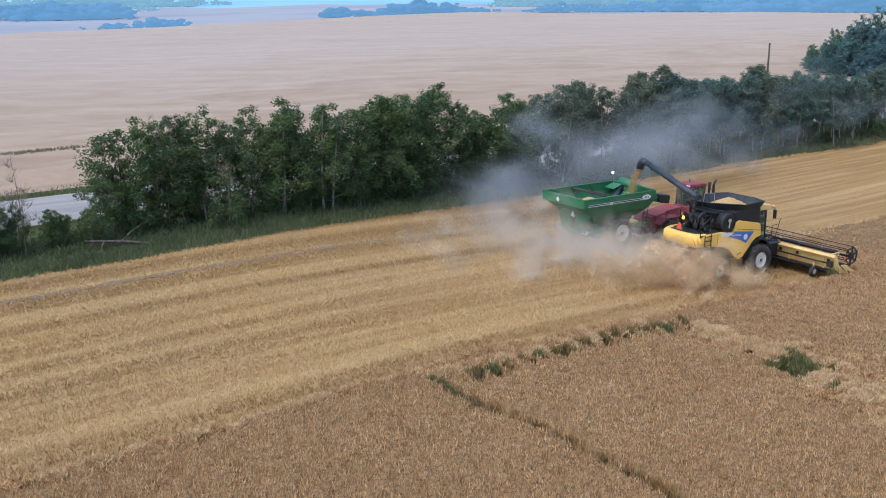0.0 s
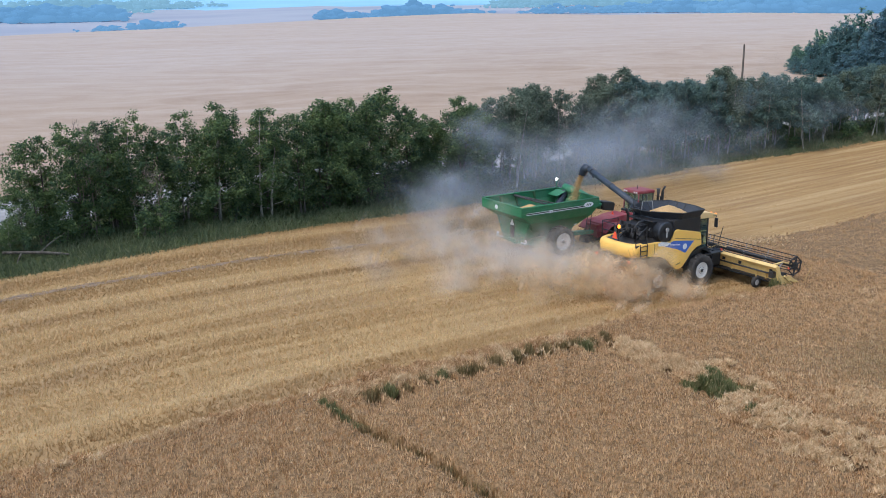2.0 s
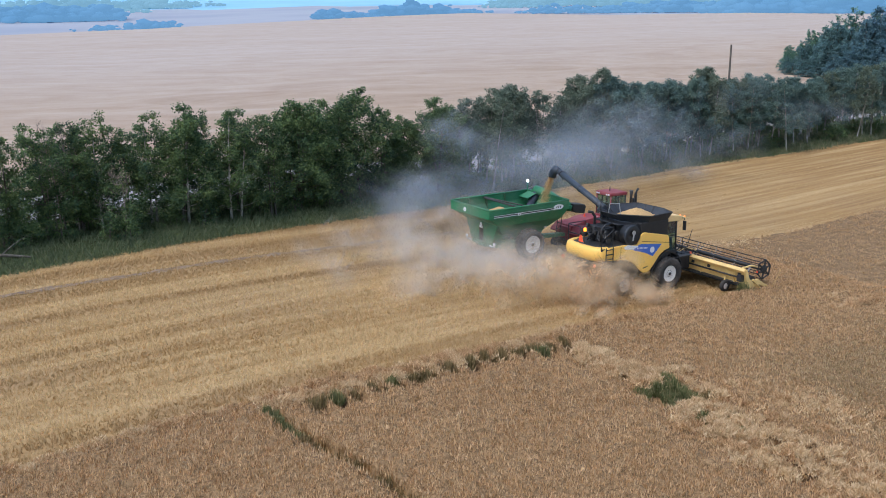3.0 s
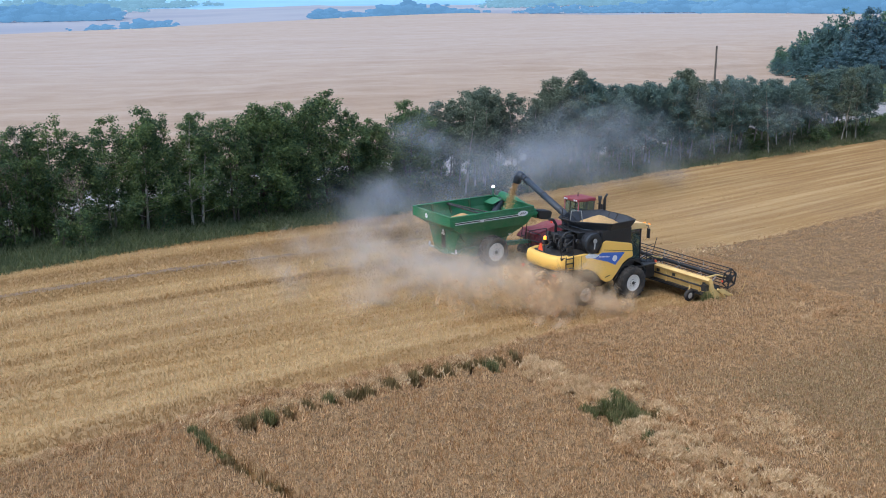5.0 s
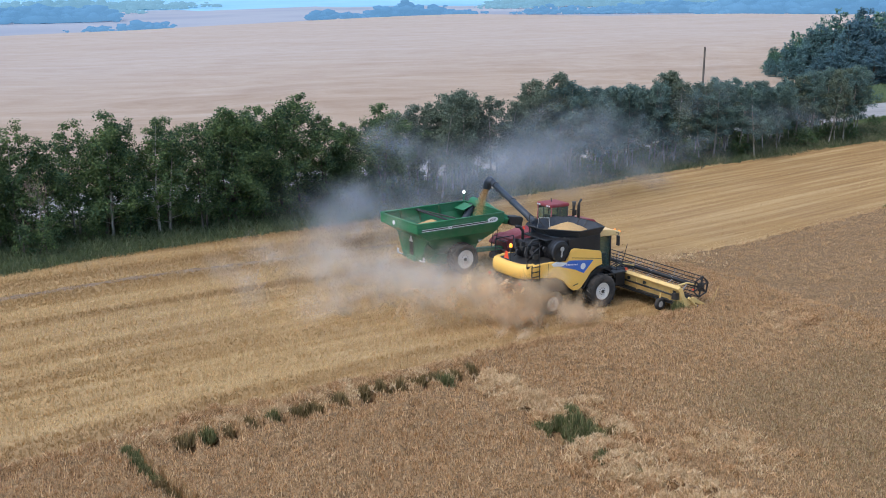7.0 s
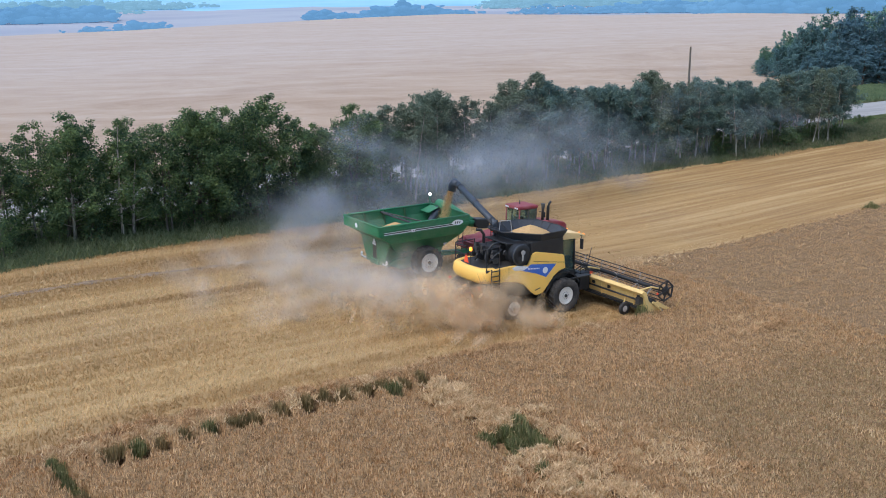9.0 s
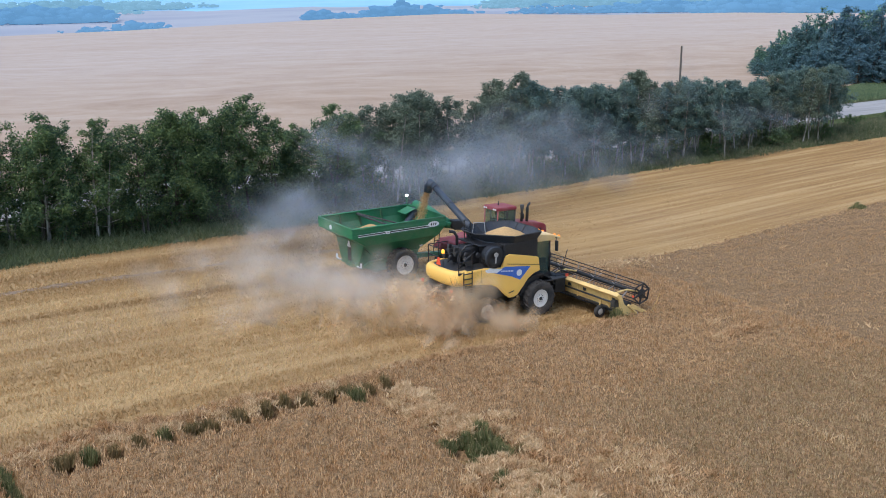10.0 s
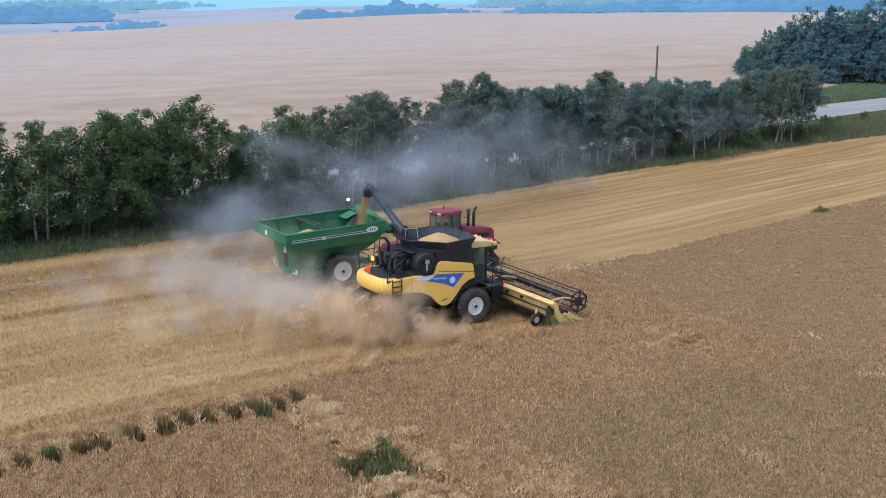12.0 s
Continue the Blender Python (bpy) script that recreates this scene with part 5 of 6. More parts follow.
    for s in (-1, 1):
        bm = bmesh.new()
        add_lathe(bm, [(0.09, -0.03), (0.09, 0.03), (0.0, 0.05)], (-5.3, s * 1.3, 2.05), 12, "x")
        part("tail_lamp", bm, M_ORANGE, root, "red tail lamp")
    # feeder house
    bm = bmesh.new()
    add_prism(bm, [(0.5, 2.1), (2.3, 1.55), (2.35, 0.75), (0.5, 1.3)], -0.7, 0.7, 0.04)
    part("feeder_house", bm, M_DARK, root, "dark feeder house")
    box_part("feeder_side_box", (1.75, -0.95, 1.3), (0.7, 0.45, 0.95), M_BLACK, root, 0.05)
    # header
    y0, y1 = -5.05, 5.05
    header = tube_part("header", [[(2.3, y0, 1.44), (2.3, y1, 1.44)]], 0.15, M_HEADER, root, 4, "wide dusty yellow grain header")
    bm = bmesh.new()
    add_prism(bm, [(2.38, 1.34), (2.46, 1.34), (2.58, 0.62), (2.5, 0.6)], y0, y1)
    part("back_sheet", bm, M_HEADER, header, "dusty yellow back sheet")
    for y in (-4.2, -1.75, 1.75, 4.2):
        box_part("back_rib", (2.42, y, 0.98), (0.08, 0.08, 0.72), M_HEADER, header, 0.01, (0, -9, 0))
    tube_part("lower_beam", [[(2.48, y0, 0.6), (2.48, y1, 0.6)]], 0.07, M_DARK, header, 4)
    tube_part("drive_shaft", [[(2.3, -0.8, 1.02), (2.3, y0 + 0.35, 1.02)]], 0.05, M_DARK, header, 8)
    box_part("gearbox", (2.3, y0 + 0.3, 1.0), (0.3, 0.3, 0.36), M_DARK, header, 0.03)
    for y in (-4.6, -2.4, -1.2):
        box_part("stay", (2.36, y, 1.2), (0.1, 0.16, 0.2), M_DARK, header, 0.02)
    bm = bmesh.new()
    add_sheet(bm, [(2.55, y0, 0.45), (2.55, y1, 0.45), (3.7, y1, 0.3), (3.7, y0, 0.3)], 0.03)
    part("header_floor", bm, M_DARK, header)
    bm = bmesh.new()
    add_tube(bm, [(3.05, y0 + 0.1, 0.78), (3.05, y1 - 0.1, 0.78)], 0.24, 16)
    part("header_auger", bm, M_BLACK, header, "black cross auger")
    bm = bmesh.new()
    add_box(bm, (3.72, 0, 0.3), (0.1, y1 - y0, 0.03))
    for i in range(100):
        add_box(bm, (3.82, y0 + 0.05 + i * 0.1015, 0.3), (0.12, 0.03, 0.02))
    part("cutter_bar", bm, M_STEEL, header, "toothed steel cutter bar")
    for s, y in ((-1, y0), (1, y1)):
        prism_part("end_sheet", [(2.25, 1.5), (2.45, 1.5), (2.65, 1.0), (3.15, 0.6), (3.6, 0.42), (3.5, 0.3), (2.6, 0.42)], y - 0.03, y + 0.03, M_HEADER, header, 0.01, label="dusty yellow header end sheet")
        bm = bmesh.new()
        add_prism(bm, [(3.0, 0.9), (3.25, 0.9), (3.75, 0.6), (4.2, 0.36), (4.12, 0.29), (3.7, 0.42), (3.2, 0.66)], y + s * 0.05, y + s * 0.13, 0.025)
        part("crop_divider", bm, M_HEADER, header, "pointed yellow crop divider")
        bm = bmesh.new()
        add_tube(bm, [(2.9, y + s * 0.05, 0.9), (3.2, y + s * 0.12, 0.62), (3.45, y + s * 0.16, 0.35)], [0.07, 0.06, 0.03], 6)
        part("divider_prong", bm, M_HEADER, header)
        bm = bmesh.new()
        add_box(bm, (3.25, y + s * 0.02, 1.28), (0.12, 0.05, 0.1), (0, 30, 0), 0.01)
        part("side_marker", bm, M_ORANGE, header, "red reflector")
    # reel
    rc, rr = (3.95, 1.3), 0.55
    ry0, ry1 = -4.95, 4.95
    bm = bmesh.new()
    add_tube(bm, [(rc[0], ry0, rc[1]), (rc[0], ry1, rc[1])], 0.12, 12)
    part("reel_shaft", bm, M_BLACK, header, "black reel tube")
    for k in range(6):
        a = 2 * math.pi * k / 6 + 0.35
        x, z = rc[0] + rr * math.cos(a), rc[1] + rr * math.sin(a)
        bm = bmesh.new()
        add_tube(bm, [(x, ry0, z), (x, ry1, z)], 0.026, 6)
        for i in range(40):
            add_box(bm, (x + 0.02, ry0 + 0.05 + i * 0.25, z - 0.07), (0.01, 0.01, 0.15), (0, 10, 0))
        part("reel_bat", bm, M_BLACK, header, "black tined reel bat")
    for y in (ry0, -3.0, -1.4, 0.0, 1.4, 3.0, ry1):
        bm = bmesh.new()
        ends = []
        for k in range(6):
            a = 2 * math.pi * k / 6 + 0.35
            e = (rc[0] + rr * math.cos(a), y, rc[1] + rr * math.sin(a))
            ends.append(e)
            add_tube(bm, [(rc[0], y, rc[1]), e], 0.022 if abs(y) < 4 else 0.05, 6)
        if abs(y) > 4:
            add_tube(bm, ends + [ends[0]], 0.045, 6)
            add_lathe(bm, [(0.0, -0.03), (0.24, -0.03), (0.26, 0.0), (0.24, 0.03), (0.0, 0.03)], (rc[0], y, rc[1]), 20)
        part("reel_spider", bm, M_BLACK if abs(y) > 4 else M_STEEL, header, "reel end ring" if abs(y) > 4 else "grey reel spider")
    for y in (-4.75, 0.0, 4.75):
        tube_part("reel_arm", [[(2.3, y, 1.55), (3.1, y, 1.6), (3.95, y, 1.35)]], 0.05, M_HEADER, header, 6)
        tube_part("reel_lift_cylinder", [[(2.55, y + 0.08, 0.95), (3.2, y + 0.08, 1.5)]], 0.035, M_STEEL, header, 8)
    bm = bmesh.new()
    for i in range(5):
        add_tube(bm, [(1.6 + 0.15 * i, -0.5 - 0.1 * i, 1.75), (2.0 + 0.1 * i, -0.6 - 0.12 * i, 2.0 - 0.05 * i), (2.4 + 0.1 * i, -0.75 - 0.1 * i, 1.6)], 0.03, 6)
    part("hydraulic_hoses", bm, M_BLACK, header, "black hydraulic hoses")
    bm = bmesh.new()
    add_box(bm, (2.3, -0.95, 1.62), (0.28, 0.16, 0.14), (0, 0, 15), 0.02)
    part("coupler", bm, M_ORANGE, header, "red hose coupler")
    for s in (-1, 1):
        tube_part("gauge_leg", [[(2.45, s * 3.6, 1.0), (2.35, s * 3.62, 0.75), (2.25, s * 3.65, 0.42)]], 0.045, M_HEADER, header, 6)
        bm = bmesh.new()
        c = (2.25, s * 3.72, 0.33)
        add_lathe(bm, [(0.17, -0.09), (0.3, -0.1), (0.33, -0.05), (0.33, 0.05), (0.3, 0.1), (0.17, 0.09)], c, 24, "y", False)
        part("gauge_tyre", bm, M_RUBBER, header, "small black gauge wheel tyre")
        bm = bmesh.new()
        add_lathe(bm, [(0.17, -0.07), (0.15, -0.085), (0.07, -0.05), (0.05, -0.1), (0.0, -0.1)] if s < 0 else [(0.17, 0.07), (0.15, 0.085), (0.07, 0.05), (0.05, 0.1), (0.0, 0.1)], c, 20)
        part("gauge_rim", bm, M_WHITE, header, "white gauge wheel rim")
    tube_part("marker_whip", [[(4.3, -5.3, 0.3), (4.55, -5.45, 0.9), (4.7, -5.5, 1.35)]], 0.012, M_HEADER, header, 5)
    return root


make_combine()


# ---- heaps and stream of grain ----
def heap(name, x, y, z, rx, ry, h, label, seed):
    r = np.random.default_rng(seed)
    n, k = 28, 10
    V, F = [(0, 0, h)], []
    for i in range(1, k + 1):
        t = i / k
        for j in range(n):
            a = 2 * np.pi * j / n
            w = 1 + 0.05 * math.sin(3 * a + seed) + 0.02 * r.normal()
            V.append((rx * t * w * math.cos(a), ry * t * w * math.sin(a), h * (1 - t ** 1.15) + 0.01 * r.normal()))
    me = bpy.data.meshes.new(name)
    F = [(0, 1 + j, 1 + (j + 1) % n) for j in range(n)]
    for i in range(k - 1):
        for j in range(n):
            a, b = 1 + i * n + j, 1 + i * n + (j + 1) % n
            F.append((a, a + n, b + n, b))
    me.from_pydata(V, [], F)
    me.polygons.foreach_set("use_smooth", [True] * len(F))
    me.materials.append(M_GRAIN)
    ob = new(name, me)
    ob.location = (x, y, z)
    return tagged(ob, label, "grain heap")


heap("grain_heap", 46.55, 40.2, 2.85, 1.3, 1.25, 0.55, "tan wheat grain heaped in the combine tank", 3)


# ---- grain cart ----
def make_cart():
    root = new("grain_cart")
    root.location = (44.65, 49.15, -0.85)
    tagged(root, "green two-wheeled grain cart with an open hopper", "grain cart")
    X0, X1, W = -3.3, 2.8, 2.05
    # upper walls
    walls = [((X0, -W), (X1, -W)), ((X1, -W), (X1 + 0.15, 0)), ((X1 + 0.15, 0), (X1, W)), ((X1, W), (X0, W)), ((X0, W), (X0, -W))]
    for (ax, ay), (bx, by) in walls:
        bm = bmesh.new()
        add_sheet(bm, [(ax, ay, 2.88), (bx, by, 2.88), (bx, by, 3.42), (ax, ay, 3.42)], 0.03)
        w = part("side_wall", bm, M_GREEN, root, "green pressed steel upper wall")
        tube_part("top_rail", [[(ax, ay, 3.43), (bx, by, 3.43)]], 0.055, M_GREEN, w, 8, "rounded green top rail")
        if ay == by:
            bm = bmesh.new()
            sgn = -1 if ay < 0 else 1
            for z in (3.05, 3.2):
                add_box(bm, ((ax + bx) / 2, ay + sgn * 0.035, z), (abs(bx - ax) - 0.1, 0.03, 0.03), (0, 0, 0), 0.01)
            part("pressed_rib", bm, M_GREEN, w)
    # sloping hopper sheets
    top = [(X0, -W), (X1, -W), (X1, W), (X0, W)]
    mid = [(-2.45, -1.86), (2.4, -1.86), (2.4, 1.86), (-2.45, 1.86)]
    bot = [(-0.9, -0.35), (1.1, -0.35), (1.1, 0.35), (-0.9, 0.35)]
    for i in range(4):
        j = (i + 1) % 4
        bm = bmesh.new()
        add_sheet(bm, [(*top[i], 2.9), (*top[j], 2.9), (*mid[j], 2.35), (*mid[i], 2.35)], 0.03)
        part("upper_slope", bm, M_GREEN, root, "green sloping hopper sheet")
        bm = bmesh.new()
        add_sheet(bm, [(*mid[i], 2.35), (*mid[j], 2.35), (*bot[j], 0.85), (*bot[i], 0.85)], 0.03)
        part("lower_slope", bm, M_GREEN, root, "green lower hopper sheet")
    # stripe and decals along both sides
    for s in (-1, 1):
        bm = bmesh.new()
        add_box(bm, (-0.4, s * (W + 0.045), 2.97), (5.2, 0.012, 0.035))
        part("stripe", bm, M_PALEFILM, root, "thin pale stripe")
        bm = bmesh.new()
        add_box(bm, (-0.4, s * (W + 0.045), 3.07), (5.2, 0.012, 0.022))
        part("stripe", bm, M_PALEFILM, root, "thin pale stripe")
        bm = bmesh.new()
        add_box(bm, (-0.4, s * (W + 0.045), 3.024), (5.2, 0.01, 0.068))
        part("stripe", bm, M_BLACK, root, "black stripe between pale lines")
        for x, z, r in ((1.95, 3.1, 0.2), (-1.1, 3.0, 0.1)):
            bm = bmesh.new()
            m = Matrix.Translation((x, s * (W + 0.055), z)) @ Matrix.Diagonal((1.9, 1, 0.8, 1))
            bmesh.ops.create_cone(bm, cap_ends=True, segments=24, radius1=r, radius2=r, depth=0.012, matrix=m @ pose(0, 0, 0, 90, 0, 0))
            emb = part("emblem", bm, M_PALEFILM, root, "oval white emblem with dark marks")
            bm = bmesh.new()
            for k in range(3):
                add_box(bm, (x - 0.15 + 0.15 * k, s * (W + 0.064), z), (0.06, 0.006, r * 0.7), (0, 18, 0))
            part("emblem_mark", bm, M_DARK, emb)
    bm = bmesh.new()
    bmesh.ops.create_cone(bm, cap_ends=True, segments=20, radius1=0.14, radius2=0.14, depth=0.012, matrix=pose(X0 - 0.04, 0.5, 3.12, 0, 90, 0))
    part("emblem", bm, M_PALEFILM, root, "round white rear emblem")
    # inner braces
    tube_part("cross_brace", [[(-0.8, -W, 3.3), (-0.8, W, 3.3)]], 0.06, M_DARK, root, 6, "dark cross brace in the hopper")
    tube_part("cross_brace", [[(-0.8, W - 0.05, 3.35), (1.0, -W + 0.1, 2.95)]], 0.045, M_DARK, root, 6)
    for x in (-2.0, -0.7, 0.8):
        bm = bmesh.new()
        add_prism(bm, [(x - 0.05, 3.4), (x + 0.12, 2.45), (x + 0.2, 2.45), (x + 0.05, 3.4)], W - 0.14, W - 0.02, 0)
        part("wall_gusset", bm, M_GREEN_IN, root)
    bm = bmesh.new()
    add_sheet(bm, [(1.95, 1.0, 3.1), (2.7, 1.0, 3.36), (2.7, 1.95, 3.36), (1.95, 1.95, 3.1)], 0.03)
    part("auger_shield", bm, M_GREEN, root, "green shield over the inner auger")
    tube_part("inner_auger", [[(0.6, 0.3, 0.95), (1.8, 0.9, 2.3), (2.9, 1.3, 3.35)]], 0.22, M_SCREEN, root, 12, "dull grey inner auger tube")
    # folded outer auger along the front with its black spout
    tube_part("outer_auger", [[(2.95, 1.5, 3.5), (3.15, 0.5, 3.35), (3.35, -0.6, 3.0), (3.55, -1.3, 2.75)]], [0.3, 0.3, 0.28, 0.27], M_GREEN, root, 14, "green folded discharge auger")
    tube_part("auger_hinge", [[(3.45, -1.15, 2.6), (3.5, -1.25, 2.95)]], 0.3, M_GREEN, root, 14)
    bm = bmesh.new()
    add_prism(bm, [(3.6, 3.0), (4.5, 2.88), (4.62, 2.75), (4.5, 2.3), (3.75, 2.42), (3.55, 2.6)], -1.65, -0.9, 0.06)
    part("auger_spout", bm, M_BLACK, root, "black rubber auger spout hood")
    # rear frame
    bm = bmesh.new()
    add_prism(bm, [(-1.75, 2.5), (1.75, 2.5), (0.95, 0.85), (-0.95, 0.85)], -2.42, -2.3, 0.02, "x")
    part("rear_plate", bm, M_GREEN, root, "green tapering rear plate")
    bm = bmesh.new()
    add_prism(bm, [(-0.2, 2.2), (0.2, 2.2), (0.2, 1.15), (-0.2, 1.15)], -2.45, -2.425, 0.0, "x")
    part("rear_window_strip", bm, M_BLACK, root, "dark inspection strip")
    bm = bmesh.new()
    add_prism(bm, [(-0.2, 1.95), (0.2, 1.95), (0.03, 2.3), (-0.03, 2.3)], -2.48, -2.455, 0.0, "x")
    part("marker_triangle", bm, M_PALEFILM, root, "faded slow vehicle triangle")
    for s in (-1, 1):
        prism_part("side_gusset", [(-2.35, 2.4), (-0.9, 2.4), (-1.35, 0.8), (-2.3, 0.8)], s * 1.0 - 0.04, s * 1.0 + 0.04, M_GREEN, root, 0.01)
        prism_part("front_gusset", [(2.25, 2.4), (1.4, 2.4), (0.8, 0.8), (1.3, 0.8)], s * 0.9 - 0.04, s * 0.9 + 0.04, M_GREEN, root, 0.01)
        arm = tube_part("lamp_arm", [[(-2.4, s * 0.6, 0.95), (-2.45, s * 1.5, 0.95)]], 0.05, M_GREEN, root, 6)
        bm = bmesh.new()
        add_box(bm, (-2.5, s * 1.45, 1.12), (0.06, 0.16, 0.28), (8, 0, 0), 0.02)
        add_box(bm, (-2.5, s * 1.2, 1.0), (0.05, 0.5, 0.06), (0, 0, 0), 0.01)
        part("tail_lamp", bm, M_PALEFILM, arm, "pale reflector and lamp plate")
    box_part("axle_beam", (0.1, 0, 0.88), (0.4, 2.9, 0.4), M_GREEN, root, 0.04)
    box_part("main_frame", (-0.4, 0, 0.95), (4.2, 0.9, 0.3), M_GREEN, root, 0.04)
    bm = bmesh.new()
    add_prism(bm, [(-2.3, 0.95), (-1.4, 0.55), (-0.6, 0.62), (-0.3, 0.95), (-0.9, 1.25), (-1.8, 1.2)], -1.25, -1.0, 0.03)
    part("frame_wing", bm, M_GREEN, root)
    prism_part("tongue", [(1.0, 1.0), (4.3, 0.75), (4.3, 0.55), (1.0, 0.7)], -0.2, 0.2, M_GREEN, root, 0.02, label="green drawbar")
    tube_part("front_ladder", [[(2.4, -1.35, 1.2), (2.5, -1.5, 2.7)], [(2.75, -1.35, 1.2), (2.8, -1.5, 2.7)], [(2.42, -1.38, 1.5), (2.76, -1.38, 1.5)], [(2.45, -1.42, 1.9), (2.77, -1.42, 1.9)], [(2.47, -1.46, 2.3), (2.78, -1.46, 2.3)]], 0.025, M_DARK, root, 6, "thin access ladder")
    box_part("manual_box", (1.7, -1.2, 1.9), (0.5, 0.12, 0.35), M_PALEFILM, root, 0.03, (0, -35, 0))
    for s in (-1, 1):
        wheel(root, (0.1, s * 1.65, 0.9), 0.92, 0.72, 0.54, s, M_WHITE, 20)
    tube_part("lamp_post", [[(2.62, 1.9, 3.4), (2.62, 1.9, 4.0)]], 0.03, M_GREEN, root, 6)
    bm = bmesh.new()
    bmesh.ops.create_icosphere(bm, subdivisions=2, radius=0.085, matrix=Matrix.Translation((2.62, 1.9, 4.05)))
    part("work_lamp", bm, M_WORKLIGHT, root, "round lit white work lamp")


make_cart()
heap("grain_heap", 43.75, 49.3, 1.6, 1.35, 1.5, 0.6, "tan wheat grain heap inside the green cart", 4)


def make_stream():
    r = np.random.default_rng(9)
    n = 9000
    t = r.random(n)
    top, bot = np.array([46.88, 48.1, 3.95]), np.array([46.75, 48.75, 1.95])
    P = top + (bot - top) * t[:, None] ** 1.3
    P[:, 1] += 0.35 * t * (1 - t)
    spread = (0.08 + 0.09 * t)[:, None]
    P += r.normal(0, 1, (n, 3)) * spread * np.array([1, 1, 0.4])
    d = r.normal(0, 1, (n, 3, 3)) * 0.014
    V = (P[:, None, :] + d).reshape(-1, 3)
    tagged(new("grain_stream", np_mesh("grain_stream", V, np.arange(n * 3).reshape(-1, 3), [M_GRAIN])), "falling stream of tan wheat grain from the auger", "grain", kind="stuff")


make_stream()


# ---- articulated tracked tractor ----
def make_tractor():
    root = new("tracked_tractor")
    root.location = (52.5, 49.15, z_at(52.5, 49.15) + 0.02)
    root.scale = (0.86, 0.9, 0.97)
    root.rotation_euler = (0, radians(1.5), 0)
    tagged(root, "red articulated tractor on four black rubber tracks", "tractor")
    def track(cx, s):
        y = s * 1.1
        prof = []
        for (px, pz, rad, a0, a1) in ((0.95, 0.3, 0.3, -90, 40), (0.0, 1.12, 0.42, 40, 140), (-0.95, 0.3, 0.3, 140, 270)):
            for k in range(6):
                a = radians(a0 + (a1 - a0) * k / 5)
                prof.append((cx + px + rad * math.cos(a), pz + rad * math.sin(a)))
        inner = [(cx + (x - cx) * 0.9, 0.55 + (z - 0.55) * 0.9) for x, z in prof]
        bm = bmesh.new()
        n = len(prof)
        a = [bm.verts.new((x, y - 0.36, z)) for x, z in prof]
        b = [bm.verts.new((x, y + 0.36, z)) for x, z in prof]
        c = [bm.verts.new((x, y - 0.36, z)) for x, z in inner]
        d = [bm.verts.new((x, y + 0.36, z)) for x, z in inner]
        for i in range(n):
            j = (i + 1) % n
            for q in ((a[i], a[j], b[j], b[i]), (c[i], d[i], d[j], c[j]), (a[i], c[i], c[j], a[j]), (b[i], b[j], d[j], d[i])):
                bm.faces.new(q)
        bmesh.ops.recalc_face_normals(bm, faces=bm.faces[:])
        for i in range(n):
            j = (i + 1) % n
            p, q = Vector((prof[i][0], 0, prof[i][1])), Vector((prof[j][0], 0, prof[j][1]))
            L = (q - p).length
            for k in range(max(1, int(L / 0.2))):
                w = p.lerp(q, (k + 0.5) / max(1, int(L / 0.2)))
                ang = math.degrees(math.atan2(-(q.z - p.z), q.x - p.x))
                add_box(bm, (w.x, y, w.z), (0.08, 0.7, 0.07), (0, ang, 0))
        belt = part("track", bm, M_RUBBER, root, "dusty black triangular rubber track")
        for px, pz, rad in ((0.95, 0.3, 0.24), (-0.95, 0.3, 0.24), (0.0, 1.12, 0.36), (0.35, 0.2, 0.16), (-0.35, 0.2, 0.16)):
            bm = bmesh.new()
            add_lathe(bm, [(0.0, -0.34), (rad, -0.34), (rad, 0.34), (0.0, 0.34)], (cx + px, y, pz), 18)
            part("track_roller", bm, M_DARK, belt)
        box_part("track_frame", (cx, y, 0.5), (1.5, 0.3, 0.4), M_DARK, belt, 0.05)
    for cx in (-3.0, 2.9):
        for s in (-1, 1):
            track(cx, s)
            bm = bmesh.new()
            add_prism(bm, [(cx - 1.35, 1.25), (cx - 0.75, 1.72), (cx + 0.8, 1.76), (cx + 1.3, 1.45), (cx + 1.3, 1.37), (cx + 0.8, 1.66), (cx - 0.75, 1.62), (cx - 1.3, 1.15)], s * 0.65, s * 1.5, 0.02)
            part("fender", bm, M_RED, root, "dusty red track fender")
    box_part("rear_frame", (-2.9, 0, 1.2), (2.9, 1.2, 0.9), M_RED, root, 0.08)
    bm = bmesh.new()
    add_prism(bm, [(-4.2, 1.3), (-4.1, 1.75), (-2.6, 2.1), (-1.3, 2.2), (-1.3, 1.3)], -0.75, 0.75, 0.05)
    part("rear_deck", bm, M_RED, root, "dusty red rear deck and tank")
    box_part("hitch", (-4.35, 0, 0.7), (0.6, 0.5, 0.3), M_DARK, root, 0.03)
    box_part("pivot", (-0.6, 0, 1.0), (2.0, 0.7, 0.6), M_DARK, root, 0.05)
    # cab
    cab = box_part("cab", (0.4, 0, 2.72), (1.55, 1.5, 1.55), M_GLASS, root, 0.08, label="tinted glass tractor cab")
    for x in (-0.38, 0.45, 1.17):
        for s in (-1, 1):
            tube_part("cab_post", [[(x, s * 0.74, 1.95), (x, s * 0.76, 3.5)]], 0.05, M_RED if x < 0 else M_BLACK, cab, 8)
    box_part("cab_floor", (0.45, 0, 1.85), (2.0, 1.8, 0.5), M_RED, cab, 0.06)
    box_part("cab_seat", (0.2, 0, 2.45), (0.55, 0.55, 0.95), M_BLACK, cab, 0.1)
    box_part("steering_console", (0.8, 0, 2.35), (0.25, 0.4, 0.6), M_BLACK, cab, 0.05)
